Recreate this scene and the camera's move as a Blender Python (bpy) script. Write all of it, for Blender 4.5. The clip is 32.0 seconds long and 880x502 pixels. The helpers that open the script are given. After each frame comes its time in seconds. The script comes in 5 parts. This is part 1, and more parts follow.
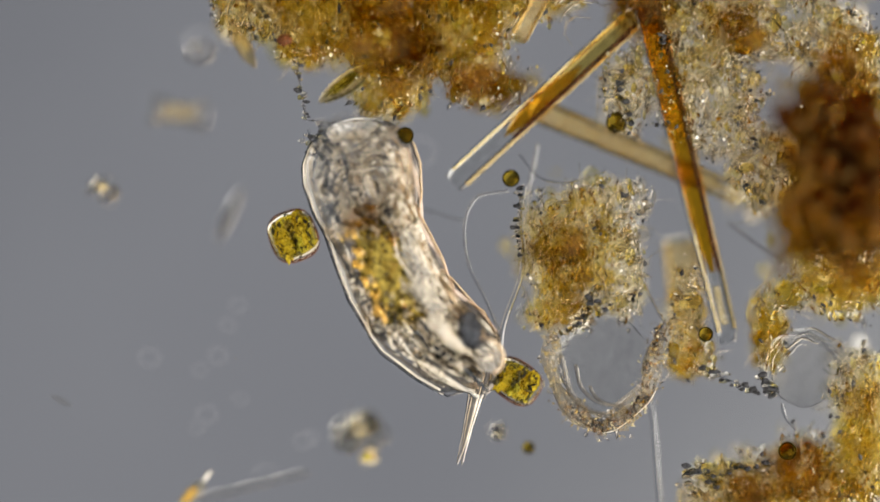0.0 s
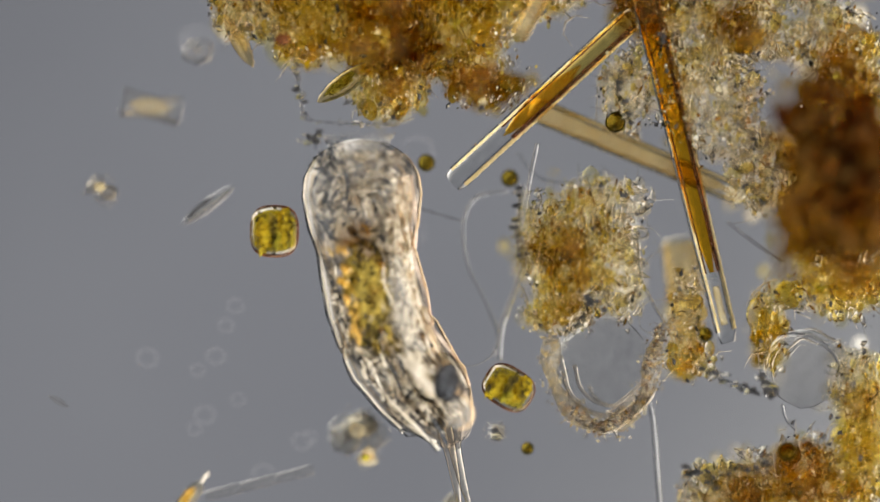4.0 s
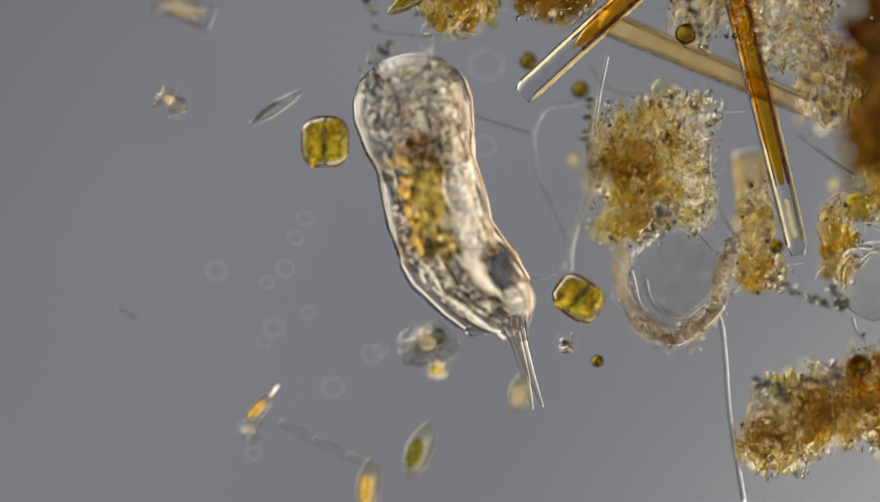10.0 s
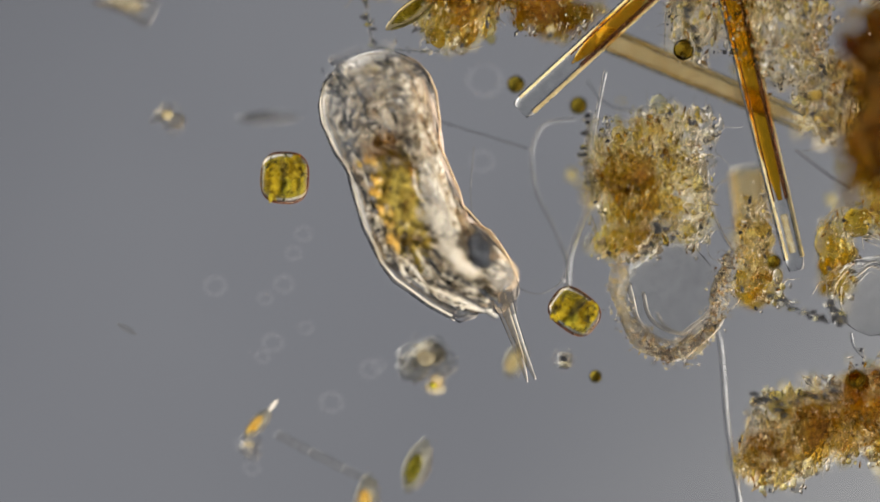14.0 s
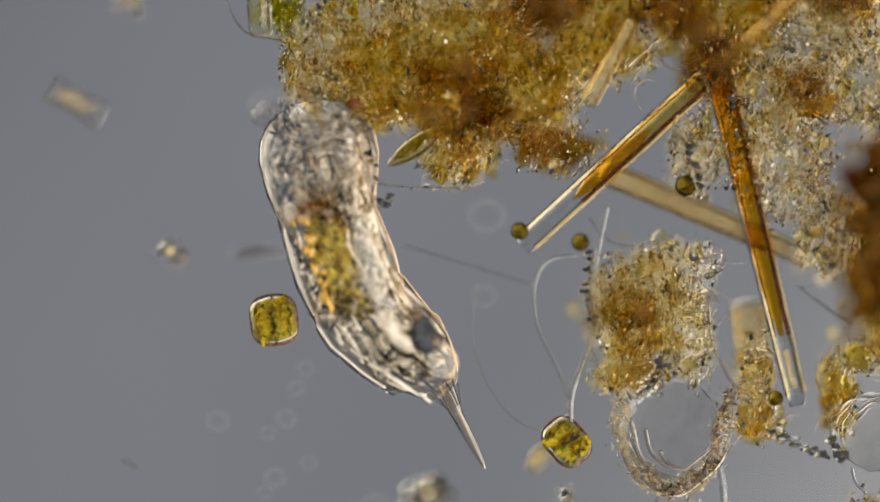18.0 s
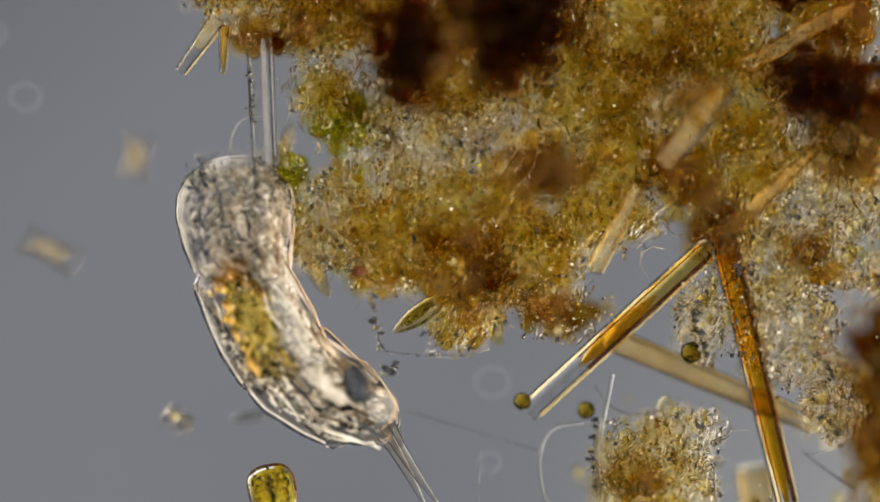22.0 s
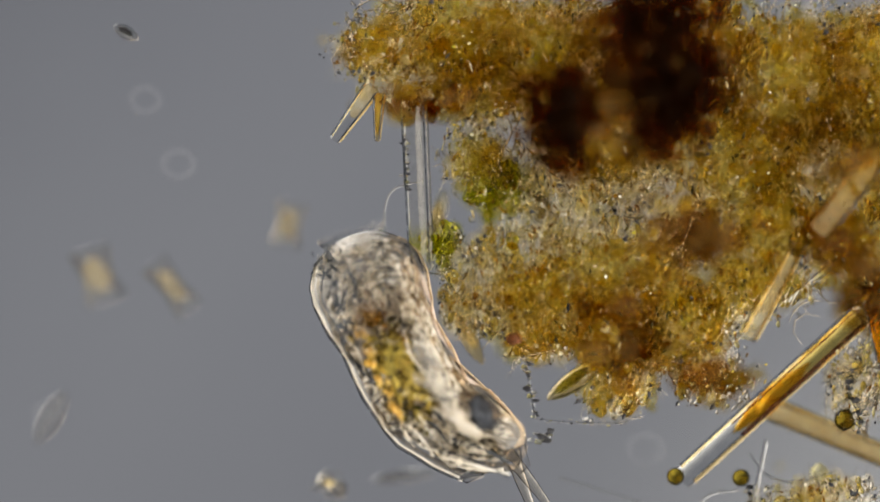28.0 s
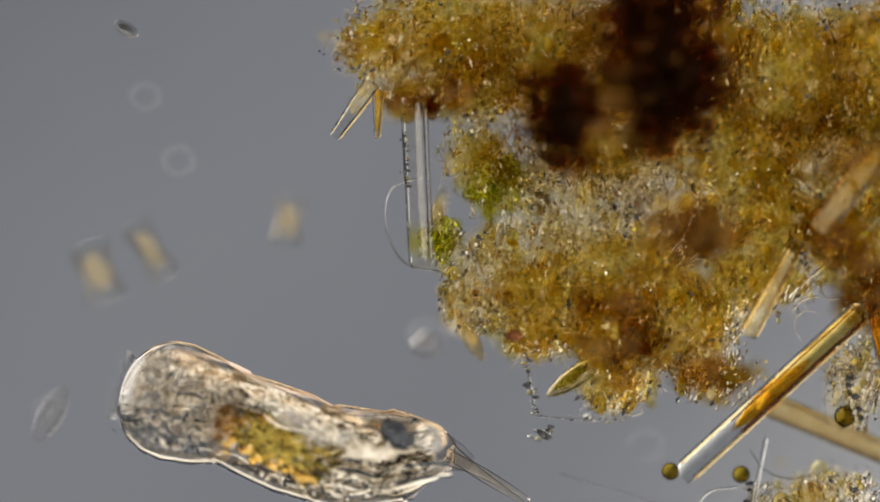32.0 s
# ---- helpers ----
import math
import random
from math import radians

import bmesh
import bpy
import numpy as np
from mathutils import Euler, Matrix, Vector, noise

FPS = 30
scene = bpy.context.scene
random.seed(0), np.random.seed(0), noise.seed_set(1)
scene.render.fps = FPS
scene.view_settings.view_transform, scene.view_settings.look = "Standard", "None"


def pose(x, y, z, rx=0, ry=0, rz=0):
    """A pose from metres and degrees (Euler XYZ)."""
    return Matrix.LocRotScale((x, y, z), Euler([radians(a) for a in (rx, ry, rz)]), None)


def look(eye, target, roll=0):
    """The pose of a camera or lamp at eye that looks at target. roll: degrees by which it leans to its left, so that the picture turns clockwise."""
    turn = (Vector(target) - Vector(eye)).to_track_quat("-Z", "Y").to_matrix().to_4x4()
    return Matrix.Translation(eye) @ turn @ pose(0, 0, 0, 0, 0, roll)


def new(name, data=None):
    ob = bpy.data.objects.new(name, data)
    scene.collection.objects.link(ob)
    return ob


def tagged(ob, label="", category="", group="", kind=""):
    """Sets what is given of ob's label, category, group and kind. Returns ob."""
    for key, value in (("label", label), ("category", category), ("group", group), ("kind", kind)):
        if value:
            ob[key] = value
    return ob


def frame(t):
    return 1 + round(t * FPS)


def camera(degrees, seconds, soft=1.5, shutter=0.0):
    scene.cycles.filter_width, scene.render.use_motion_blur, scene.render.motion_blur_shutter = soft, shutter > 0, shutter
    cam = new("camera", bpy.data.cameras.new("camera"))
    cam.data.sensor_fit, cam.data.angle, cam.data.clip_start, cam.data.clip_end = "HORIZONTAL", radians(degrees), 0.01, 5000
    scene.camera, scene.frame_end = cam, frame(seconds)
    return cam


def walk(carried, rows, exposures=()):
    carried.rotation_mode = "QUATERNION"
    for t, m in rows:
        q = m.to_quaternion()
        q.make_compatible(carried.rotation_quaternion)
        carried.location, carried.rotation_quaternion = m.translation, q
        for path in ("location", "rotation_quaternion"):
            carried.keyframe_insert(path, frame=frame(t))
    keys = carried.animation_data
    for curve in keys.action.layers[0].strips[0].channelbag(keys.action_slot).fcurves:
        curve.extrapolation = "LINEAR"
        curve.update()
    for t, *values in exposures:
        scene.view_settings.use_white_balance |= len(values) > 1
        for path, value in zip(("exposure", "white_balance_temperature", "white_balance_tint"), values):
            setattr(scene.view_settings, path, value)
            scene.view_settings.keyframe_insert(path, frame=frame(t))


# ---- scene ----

# A drop of pond water under a microscope, modelled about 2,800 times enlarged:
# one metre stands for 0.36 mm. x right, y up the stage, z towards the objective.
DIST = 7.459

cam = camera(12.0, 32.0, soft=1.5)
cam.data.dof.use_dof = True
cam.data.dof.focus_distance = DIST
cam.data.dof.aperture_fstop = 0.10

# stage travel: seconds, shift right, shift down (thousandths)
STAGE = [
    (0.0, 0, 0), (1.0, 0, 0), (1.5, 1.5, -1.5), (2.0, -3, 0), (3.5, -1.6, 0), (5.5, -6.1, 1.5), (6.0, 10.7, 1.5),
    (6.5, 119.4, -1.5), (7.0, 127.1, -3.0), (7.2, 126.5, -12.0), (7.3, 126.0, -48.0), (7.5, 124.0, -142.4), (8.0, 122.5, -156.2), (9.0, 120.9, -157.7),
    (10.0, 122.4, -156.2), (11.0, 122.4, -154.7), (12.0, 119.4, -154.7), (12.5, 117.9, -150.1), (13.0, 117.9, -147.0),
    (13.5, 119.4, -142.4), (15.5, 119.4, -51.3), (16.0, 119.4, -5.3), (16.5, 121.6, 87.4), (17.0, 123.2, 107.3),
    (17.5, 123.2, 110.4), (18.0, 123.2, 113.4), (18.5, 126.3, 168.5), (19.0, 127.8, 249.7), (20.0, 126.3, 249.7),
    (21.0, 127.8, 251.2), (21.5, 129.4, 251.2), (22.0, 133.2, 411.2), (22.5, 139.3, 542.9), (23.0, 138.5, 544.4),
    (23.5, 276.3, 540.6), (24.0, 400.4, 537.5), (25.5, 400.4, 539.0), (27.5, 408.1, 532.9), (28.0, 408.1, 531.4),
    (31.5, 408.1, 531.4), (32.0, 408.1, 525.3)]

# fine focus: seconds, height of the sharp plane (thousandths)
FOCUS = [
    (0.0, 13), (1.0, 13), (2.0, 18), (2.5, 25), (2.8, 6), (3.0, -6), (3.5, -10), (5.5, -23), (6.0, -29), (8.0, -31), (8.2, -20), (8.5, 20),
    (9.0, 29), (9.2, 13), (9.5, -16), (10.0, -18), (10.5, -12), (11.0, 9), (12.0, 0), (13.0, -9), (13.5, -12), (15.5, 0), (17.0, 3), (19.0, -3),
    (20.0, -6), (21.0, 0), (23.0, -3), (24.0, 0), (24.5, -13), (25.0, -31), (25.5, -13), (27.5, 0), (28.0, 5), (32.0, 5)]


def along(rows, t):
    """Values at a time, straight between the rows."""
    for (t0, *u), (t1, *v) in zip(rows, rows[1:]):
        if t <= t1:
            k = (t - t0) / (t1 - t0)
            return [p + (q - p) * k for p, q in zip(u, v)]
    return list(rows[-1][1:])


def stage(t):
    """Shift of the stage at a time, in thousandths."""
    return along(STAGE, t)


TIMES = sorted({r[0] for r in STAGE} | {r[0] for r in FOCUS})
walk(cam, [(t, pose(0.784 - stage(t)[0] / 1000, -0.447 + stage(t)[1] / 1000, DIST + along(FOCUS, t)[0] / 1000)) for t in TIMES],
     exposures=[(0.0, 0.06), (3.5, 0.06), (6.0, -0.02), (13.5, -0.02), (20.0, -0.07), (24.0, -0.06), (25.0, -0.09), (28.0, -0.05), (32.0, -0.05)])


# ---- light: oblique field of the condenser, and one sun along its bright side ----
world = bpy.data.worlds.new("condenser_light")
scene.world = world
scene.cycles.transparent_max_bounces = 32
scene.cycles.max_bounces, scene.cycles.transmission_bounces = 24, 24
world.use_nodes = True
wn, wl = world.node_tree.nodes, world.node_tree.links
wn.clear()
w_out, w_bg = wn.new("ShaderNodeOutputWorld"), wn.new("ShaderNodeBackground")
w_tc, w_dot, w_map, w_ramp = (wn.new("ShaderNodeTexCoord"), wn.new("ShaderNodeVectorMath"), wn.new("ShaderNodeMapRange"),
                              wn.new("ShaderNodeValToRGB"))
w_dot.operation = "DOT_PRODUCT"
w_dot.inputs[1].default_value = (0.80, -0.60, 0.0)
w_map.inputs["From Min"].default_value, w_map.inputs["From Max"].default_value = -1, 1
wl.new(w_tc.outputs["Generated"], w_dot.inputs[0])
wl.new(w_dot.outputs["Value"], w_map.inputs["Value"])
wl.new(w_map.outputs["Result"], w_ramp.inputs["Fac"])
ramp = w_ramp.color_ramp
ramp.elements[0].position, ramp.elements[0].color = 0.29, (1.35, 1.20, 1.02, 1)
ramp.elements[1].position, ramp.elements[1].color = 0.70, (2.20, 2.10, 1.95, 1)
for at, c in ((0.395, (0.03, 0.035, 0.05, 1)), (0.44, (0.224, 0.229, 0.248, 1)), (0.56, (0.181, 0.185, 0.200, 1)), (0.605, (0.78, 0.76, 0.72, 1))):
    e = ramp.elements.new(at)
    e.color = c
wl.new(w_ramp.outputs["Color"], w_bg.inputs["Color"])
w_bg.inputs["Strength"].default_value = 1.0
wl.new(w_bg.outputs["Background"], w_out.inputs["Surface"])

sun = new("sun", bpy.data.lights.new("sun", "SUN"))
sun.data.energy, sun.data.angle, sun.data.color = 5.0, radians(3), (1.0, 0.97, 0.91)
sun.matrix_world = look((2.2, -1.3, 3.2), (0, 0, 0))


# ---- materials ----
def material(name):
    m = bpy.data.materials.new(name)
    m.use_nodes = True
    m.node_tree.nodes.clear()
    return m, m.node_tree.nodes, m.node_tree.links


def mottle(n, l, c1, c2, scale, detail=6.0, low=0.38, high=0.63, island=0.0):
    """Colour that wanders between c1 and c2 at two scales."""
    tc, no, ra = n.new("ShaderNodeTexCoord"), n.new("ShaderNodeTexNoise"), n.new("ShaderNodeValToRGB")
    no.inputs["Scale"].default_value, no.inputs["Detail"].default_value = scale, detail
    no.inputs["Roughness"].default_value = 0.65
    l.new(tc.outputs["Object"], no.inputs["Vector"])
    ra.color_ramp.elements[0].position, ra.color_ramp.elements[0].color = low, (*c1, 1)
    ra.color_ramp.elements[1].position, ra.color_ramp.elements[1].color = high, (*c2, 1)
    if island:
        geo, mix = n.new("ShaderNodeNewGeometry"), n.new("ShaderNodeMath")
        mix.operation = "MULTIPLY_ADD"
        mix.inputs[1].default_value = island
        add = n.new("ShaderNodeMath")
        add.operation = "SUBTRACT"
        add.inputs[1].default_value = island / 2
        l.new(geo.outputs["Random Per Island"], mix.inputs[0])
        l.new(no.outputs["Fac"], mix.inputs[2])
        l.new(mix.outputs[0], add.inputs[0])
        l.new(add.outputs[0], ra.inputs["Fac"])
    else:
        l.new(no.outputs["Fac"], ra.inputs["Fac"])
    return ra, no


def stained(name, t1, t2, d1, d2, solid, scale, island=0.0, rough=0.6):
    """Matter that tints the light passing through it (t1..t2) and scatters some (d1..d2); solid: the scattering share."""
    m, n, l = material(name)
    tint, no = mottle(n, l, t1, t2, scale, island=island)
    body, _ = mottle(n, l, d1, d2, scale * 1.7, island=island)
    tr, pr, mix, out = (n.new("ShaderNodeBsdfTransparent"), n.new("ShaderNodeBsdfPrincipled"), n.new("ShaderNodeMixShader"),
                        n.new("ShaderNodeOutputMaterial"))
    pr.inputs["Roughness"].default_value = rough
    pr.inputs["Specular IOR Level"].default_value = 0.3
    bump = n.new("ShaderNodeBump")
    bump.inputs["Strength"].default_value, bump.inputs["Distance"].default_value = 0.6, 0.004
    l.new(no.outputs["Fac"], bump.inputs["Height"])
    l.new(bump.outputs["Normal"], pr.inputs["Normal"])
    l.new(tint.outputs["Color"], tr.inputs["Color"])
    l.new(body.outputs["Color"], pr.inputs["Base Color"])
    mix.inputs["Fac"].default_value = solid
    l.new(tr.outputs[0], mix.inputs[1])
    l.new(pr.outputs[0], mix.inputs[2])
    l.new(mix.outputs[0], out.inputs["Surface"])
    return m


def glassy(name, colour, ior, clear=0.0, rough=0.03, scale=60, relief=0.0):
    """Clear matter that bends the light; clear: share that passes straight."""
    m, n, l = material(name)
    re, tr, mix, out = (n.new("ShaderNodeBsdfRefraction"), n.new("ShaderNodeBsdfTransparent"), n.new("ShaderNodeMixShader"),
                        n.new("ShaderNodeOutputMaterial"))
    tint, no = mottle(n, l, tuple(c * 0.93 for c in colour), colour, scale)
    re.inputs["IOR"].default_value, re.inputs["Roughness"].default_value = ior, rough
    l.new(tint.outputs["Color"], re.inputs["Color"])
    l.new(tint.outputs["Color"], tr.inputs["Color"])
    if relief:
        bump = n.new("ShaderNodeBump")
        bump.inputs["Strength"].default_value, bump.inputs["Distance"].default_value = relief, 0.004
        l.new(no.outputs["Fac"], bump.inputs["Height"])
        l.new(bump.outputs["Normal"], re.inputs["Normal"])
    mix.inputs["Fac"].default_value = clear
    l.new(re.outputs[0], mix.inputs[1])
    l.new(tr.outputs[0], mix.inputs[2])
    l.new(mix.outputs[0], out.inputs["Surface"])
    return m


def clod(name, c1, c2, ior, clear=0.3, rough=0.10, scale=34):
    """Tinted jelly that bends the light a little; each piece has its own tone."""
    m, n, l = material(name)
    tint, no = mottle(n, l, c1, c2, scale, island=0.2)
    re, tr, mix, out = (n.new("ShaderNodeBsdfRefraction"), n.new("ShaderNodeBsdfTransparent"), n.new("ShaderNodeMixShader"),
                        n.new("ShaderNodeOutputMaterial"))
    re.inputs["IOR"].default_value, re.inputs["Roughness"].default_value = ior, rough
    bump = n.new("ShaderNodeBump")
    bump.inputs["Strength"].default_value, bump.inputs["Distance"].default_value = 0.5, 0.004
    l.new(no.outputs["Fac"], bump.inputs["Height"])
    l.new(bump.outputs["Normal"], re.inputs["Normal"])
    l.new(tint.outputs["Color"], re.inputs["Color"])
    l.new(tint.outputs["Color"], tr.inputs["Color"])
    mix.inputs["Fac"].default_value = clear
    l.new(re.outputs[0], mix.inputs[1])
    l.new(tr.outputs[0], mix.inputs[2])
    l.new(mix.outputs[0], out.inputs["Surface"])
    return m


def slide_glass():
    m, n, l = material("slide_glass")
    tr, gl, mix, fr, out = (n.new("ShaderNodeBsdfTransparent"), n.new("ShaderNodeBsdfGlossy"), n.new("ShaderNodeMixShader"),
                            n.new("ShaderNodeFresnel"), n.new("ShaderNodeOutputMaterial"))
    tint, _ = mottle(n, l, (0.97, 0.97, 0.975), (1, 1, 1), 1.2, detail=2)
    l.new(tint.outputs["Color"], tr.inputs["Color"])
    fr.inputs["IOR"].default_value = 1.1
    gl.inputs["Roughness"].default_value = 0.2
    l.new(fr.outputs[0], mix.inputs["Fac"])
    l.new(tr.outputs[0], mix.inputs[1])
    l.new(gl.outputs[0], mix.inputs[2])
    l.new(mix.outputs[0], out.inputs["Surface"])
    return m


M = {
    "slide": slide_glass(),
    "amber": stained("amber_floc", (0.74, 0.60, 0.07), (1.0, 0.97, 0.55), (0.24, 0.165, 0.010), (0.92, 0.86, 0.60), 0.40, 20, 0.20),
    "brown": stained("brown_floc", (0.62, 0.46, 0.03), (0.98, 0.88, 0.28), (0.17, 0.105, 0.005), (0.64, 0.48, 0.08), 0.36, 20, 0.2),
    "dark": stained("dark_floc", (0.32, 0.12, 0.003), (0.64, 0.34, 0.03), (0.05, 0.018, 0.002), (0.14, 0.065, 0.006), 0.09, 24, 0.5),
    "umber": stained("umber_floc", (0.56, 0.35, 0.012), (0.88, 0.64, 0.07), (0.17, 0.095, 0.004), (0.36, 0.22, 0.02), 0.22, 20, 0.2),
    "pale": stained("pale_floc", (0.85, 0.79, 0.66), (1.0, 0.99, 0.96), (0.62, 0.54, 0.38), (0.97, 0.95, 0.89), 0.50, 44, 0.6),
    "film": stained("pale_film", (0.90, 0.80, 0.52), (1.0, 0.97, 0.86), (0.60, 0.47, 0.20), (0.95, 0.88, 0.66), 0.24, 60, 0.5),
    "green": stained("green_algae", (0.60, 0.58, 0.04), (0.94, 0.88, 0.22), (0.22, 0.23, 0.008), (0.62, 0.56, 0.06), 0.40, 34, 0.5),
    "gel_amber": stained("amber_gel", (0.92, 0.82, 0.28), (1.0, 0.98, 0.68), (0.30, 0.18, 0.04), (0.5, 0.36, 0.14), 0.12, 16),
    "gel_brown": stained("brown_gel", (0.60, 0.44, 0.03), (0.92, 0.76, 0.18), (0.20, 0.10, 0.02), (0.34, 0.20, 0.05), 0.12, 14),
    "gel_dark": stained("dark_gel", (0.30, 0.10, 0.003), (0.60, 0.29, 0.02), (0.05, 0.018, 0.002), (0.12, 0.05, 0.006), 0.04, 12),
    "gel_green": stained("green_gel", (0.64, 0.67, 0.03), (0.92, 0.90, 0.22), (0.25, 0.27, 0.02), (0.5, 0.5, 0.1), 0.15, 16),
    "gel_pale": stained("pale_gel", (0.80, 0.76, 0.66), (0.97, 0.96, 0.93), (0.4, 0.36, 0.3), (0.6, 0.56, 0.5), 0.08, 16),
    "clod_amber": clod("amber_clod", (0.94, 0.88, 0.55), (1.0, 0.99, 0.90), 1.08, 0.35),
    "clod_brown": clod("brown_clod", (0.86, 0.74, 0.28), (1.0, 0.94, 0.66), 1.07, 0.40),
    "clod_pale": clod("pale_clod", (0.95, 0.92, 0.86), (1.0, 1.0, 0.98), 1.11, 0.25, 0.06),
    "clod_green": clod("green_clod", (0.84, 0.86, 0.30), (0.97, 0.97, 0.60), 1.09, 0.3),
    "tan_sap": stained("tan_sap", (0.90, 0.76, 0.48), (1.0, 0.91, 0.70), (0.62, 0.48, 0.22), (0.90, 0.78, 0.50), 0.14, 36),
    "grain": glassy("clear_grain", (0.99, 0.97, 0.93), 1.21, 0.2, 0.05),
    "grain_dark": stained("dark_grain", (0.3, 0.3, 0.32), (0.6, 0.6, 0.6), (0.008, 0.008, 0.010), (0.05, 0.05, 0.055), 0.75, 80, 0.5),
    "bead_glass": glassy("olive_bead_glass", (0.52, 0.45, 0.16), 1.24, 0.0, 0.03, 60),
    "shard": glassy("clear_shard", (0.98, 0.96, 0.92), 1.14, 0.35, 0.08, 70, 0.3),
    "silica": glassy("clear_silica", (0.97, 0.97, 0.96), 1.14, 0.2, 0.02, 50, 0.15),
    "silica_straw": glassy("straw_silica", (0.97, 0.88, 0.66), 1.14, 0.25, 0.05, 40, 0.3),
    "silica_amber": glassy("amber_silica", (1.0, 0.74, 0.17), 1.08, 0.2, 0.06, 90, 0.7),
    "silica_pale_honey": glassy("pale_honey_silica", (0.99, 0.88, 0.50), 1.12, 0.2, 0.08, 50, 0.5),
    "amber_sap": stained("amber_sap", (0.80, 0.36, 0.03), (0.98, 0.66, 0.16), (0.45, 0.20, 0.01), (0.70, 0.40, 0.05), 0.28, 36),
    "plug_amber": stained("plug_amber", (0.92, 0.66, 0.18), (1.0, 0.86, 0.46), (0.50, 0.28, 0.03), (0.80, 0.55, 0.14), 0.07, 60),
    "straw_sap": stained("straw_sap", (0.90, 0.76, 0.24), (1.0, 0.93, 0.55), (0.55, 0.42, 0.08), (0.85, 0.72, 0.30), 0.22, 36),
    "yellow_sap": stained("yellow_sap", (0.88, 0.76, 0.06), (1.0, 0.92, 0.25), (0.60, 0.48, 0.02), (0.92, 0.80, 0.10), 0.25, 40),
    "chloroplast": stained("golden_chloroplast", (0.42, 0.30, 0.002), (1.0, 0.86, 0.06), (0.24, 0.17, 0.001), (0.92, 0.74, 0.03), 0.40, 60),
    "thread": glassy("clear_thread", (0.94, 0.94, 0.94), 1.16, 0.0, 0.02),
    "faint": glassy("faint_shell", (1.0, 0.99, 0.97), 1.08, 0.3, 0.05),
    "ghost": stained("ghost_shell", (0.97, 0.97, 0.98), (1.0, 1.0, 1.0), (0.80, 0.80, 0.80), (0.92, 0.92, 0.92), 0.011, 60),
    "veil": glassy("thin_veil", (0.99, 0.985, 0.97), 1.06, 0.5, 0.08, 30, 0.9),
    "faint_gold": glassy("faint_golden_shell", (0.99, 0.96, 0.86), 1.07, 0.3, 0.05),
    "faint_sap": stained("faint_sap", (0.95, 0.88, 0.70), (1.0, 0.98, 0.90), (0.78, 0.66, 0.42), (0.92, 0.86, 0.70), 0.13, 36),
    "cuticle": glassy("clear_cuticle", (0.98, 0.97, 0.96), 1.09, 0.25, 0.01, 40, 0.08),
    "wall": glassy("body_wall", (0.98, 0.97, 0.95), 1.07, 0.5, 0.01, 50, 0.12),
    "fold": glassy("cuticle_fold", (1.0, 0.97, 0.92), 1.15, 0.15, 0.05, 60, 0.2),
    "fibre": glassy("clear_fibre", (0.99, 0.98, 0.96), 1.10, 0.3, 0.05, 60, 0.2),
    "tissue": stained("cream_tissue", (0.85, 0.80, 0.72), (1.0, 0.98, 0.95), (0.55, 0.49, 0.42), (0.96, 0.91, 0.82), 0.45, 60, 0.7),
    "gut": stained("olive_gut", (0.26, 0.23, 0.03), (1.0, 0.88, 0.36), (0.06, 0.055, 0.005), (0.62, 0.48, 0.10), 0.38, 90, 0.8),
    "gut_dark": stained("dark_olive", (0.16, 0.14, 0.02), (0.45, 0.38, 0.06), (0.02, 0.016, 0.002), (0.10, 0.08, 0.01), 0.6, 90, 0.4),
    "olive": stained("olive_plastid", (0.42, 0.42, 0.05), (0.85, 0.80, 0.26), (0.14, 0.14, 0.01), (0.48, 0.44, 0.09), 0.32, 70),
    "spot": stained("rust_spot", (0.70, 0.45, 0.14), (0.95, 0.78, 0.45), (0.38, 0.20, 0.03), (0.62, 0.40, 0.12), 0.30, 60),
    "sac": stained("pale_sac", (0.90, 0.90, 0.89), (1.0, 1.0, 0.99), (0.66, 0.64, 0.60), (0.92, 0.90, 0.86), 0.13, 70),
    # Slate also colours the painted shade edges of needles, shells and flanks.
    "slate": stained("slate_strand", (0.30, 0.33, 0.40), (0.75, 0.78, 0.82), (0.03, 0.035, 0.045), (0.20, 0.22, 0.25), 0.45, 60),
    "rust": stained("rust_red", (0.34, 0.13, 0.04), (0.70, 0.36, 0.14), (0.10, 0.03, 0.008), (0.22, 0.085, 0.02), 0.45, 60),
    "gland": stained("yellow_gland", (0.95, 0.70, 0.18), (1.0, 0.93, 0.55), (0.72, 0.46, 0.06), (0.98, 0.80, 0.34), 0.45, 60),
    "cream": stained("cream_gland", (0.95, 0.92, 0.84), (1.0, 0.99, 0.96), (0.82, 0.76, 0.64), (0.96, 0.93, 0.86), 0.55, 40),
    "blush": stained("blush_tissue", (0.95, 0.86, 0.78), (1.0, 0.97, 0.93), (0.80, 0.66, 0.55), (0.97, 0.88, 0.80), 0.35, 50),
    # Peach muscle; also the warm painted edge of the flank.
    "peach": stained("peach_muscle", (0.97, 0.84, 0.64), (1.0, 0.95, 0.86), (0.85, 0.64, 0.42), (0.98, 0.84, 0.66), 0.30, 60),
    "bladder": stained("slate_bladder", (0.18, 0.20, 0.25), (0.55, 0.58, 0.64), (0.02, 0.022, 0.03), (0.12, 0.13, 0.15), 0.4, 22),
}

rng = np.random.default_rng(7)


# ---- mesh helpers ----
def P(x, y, z=0.0):
    """Plan thousandths (x right, y down) and height in metres to the world."""
    return Vector((x / 1000, -y / 1000, z))


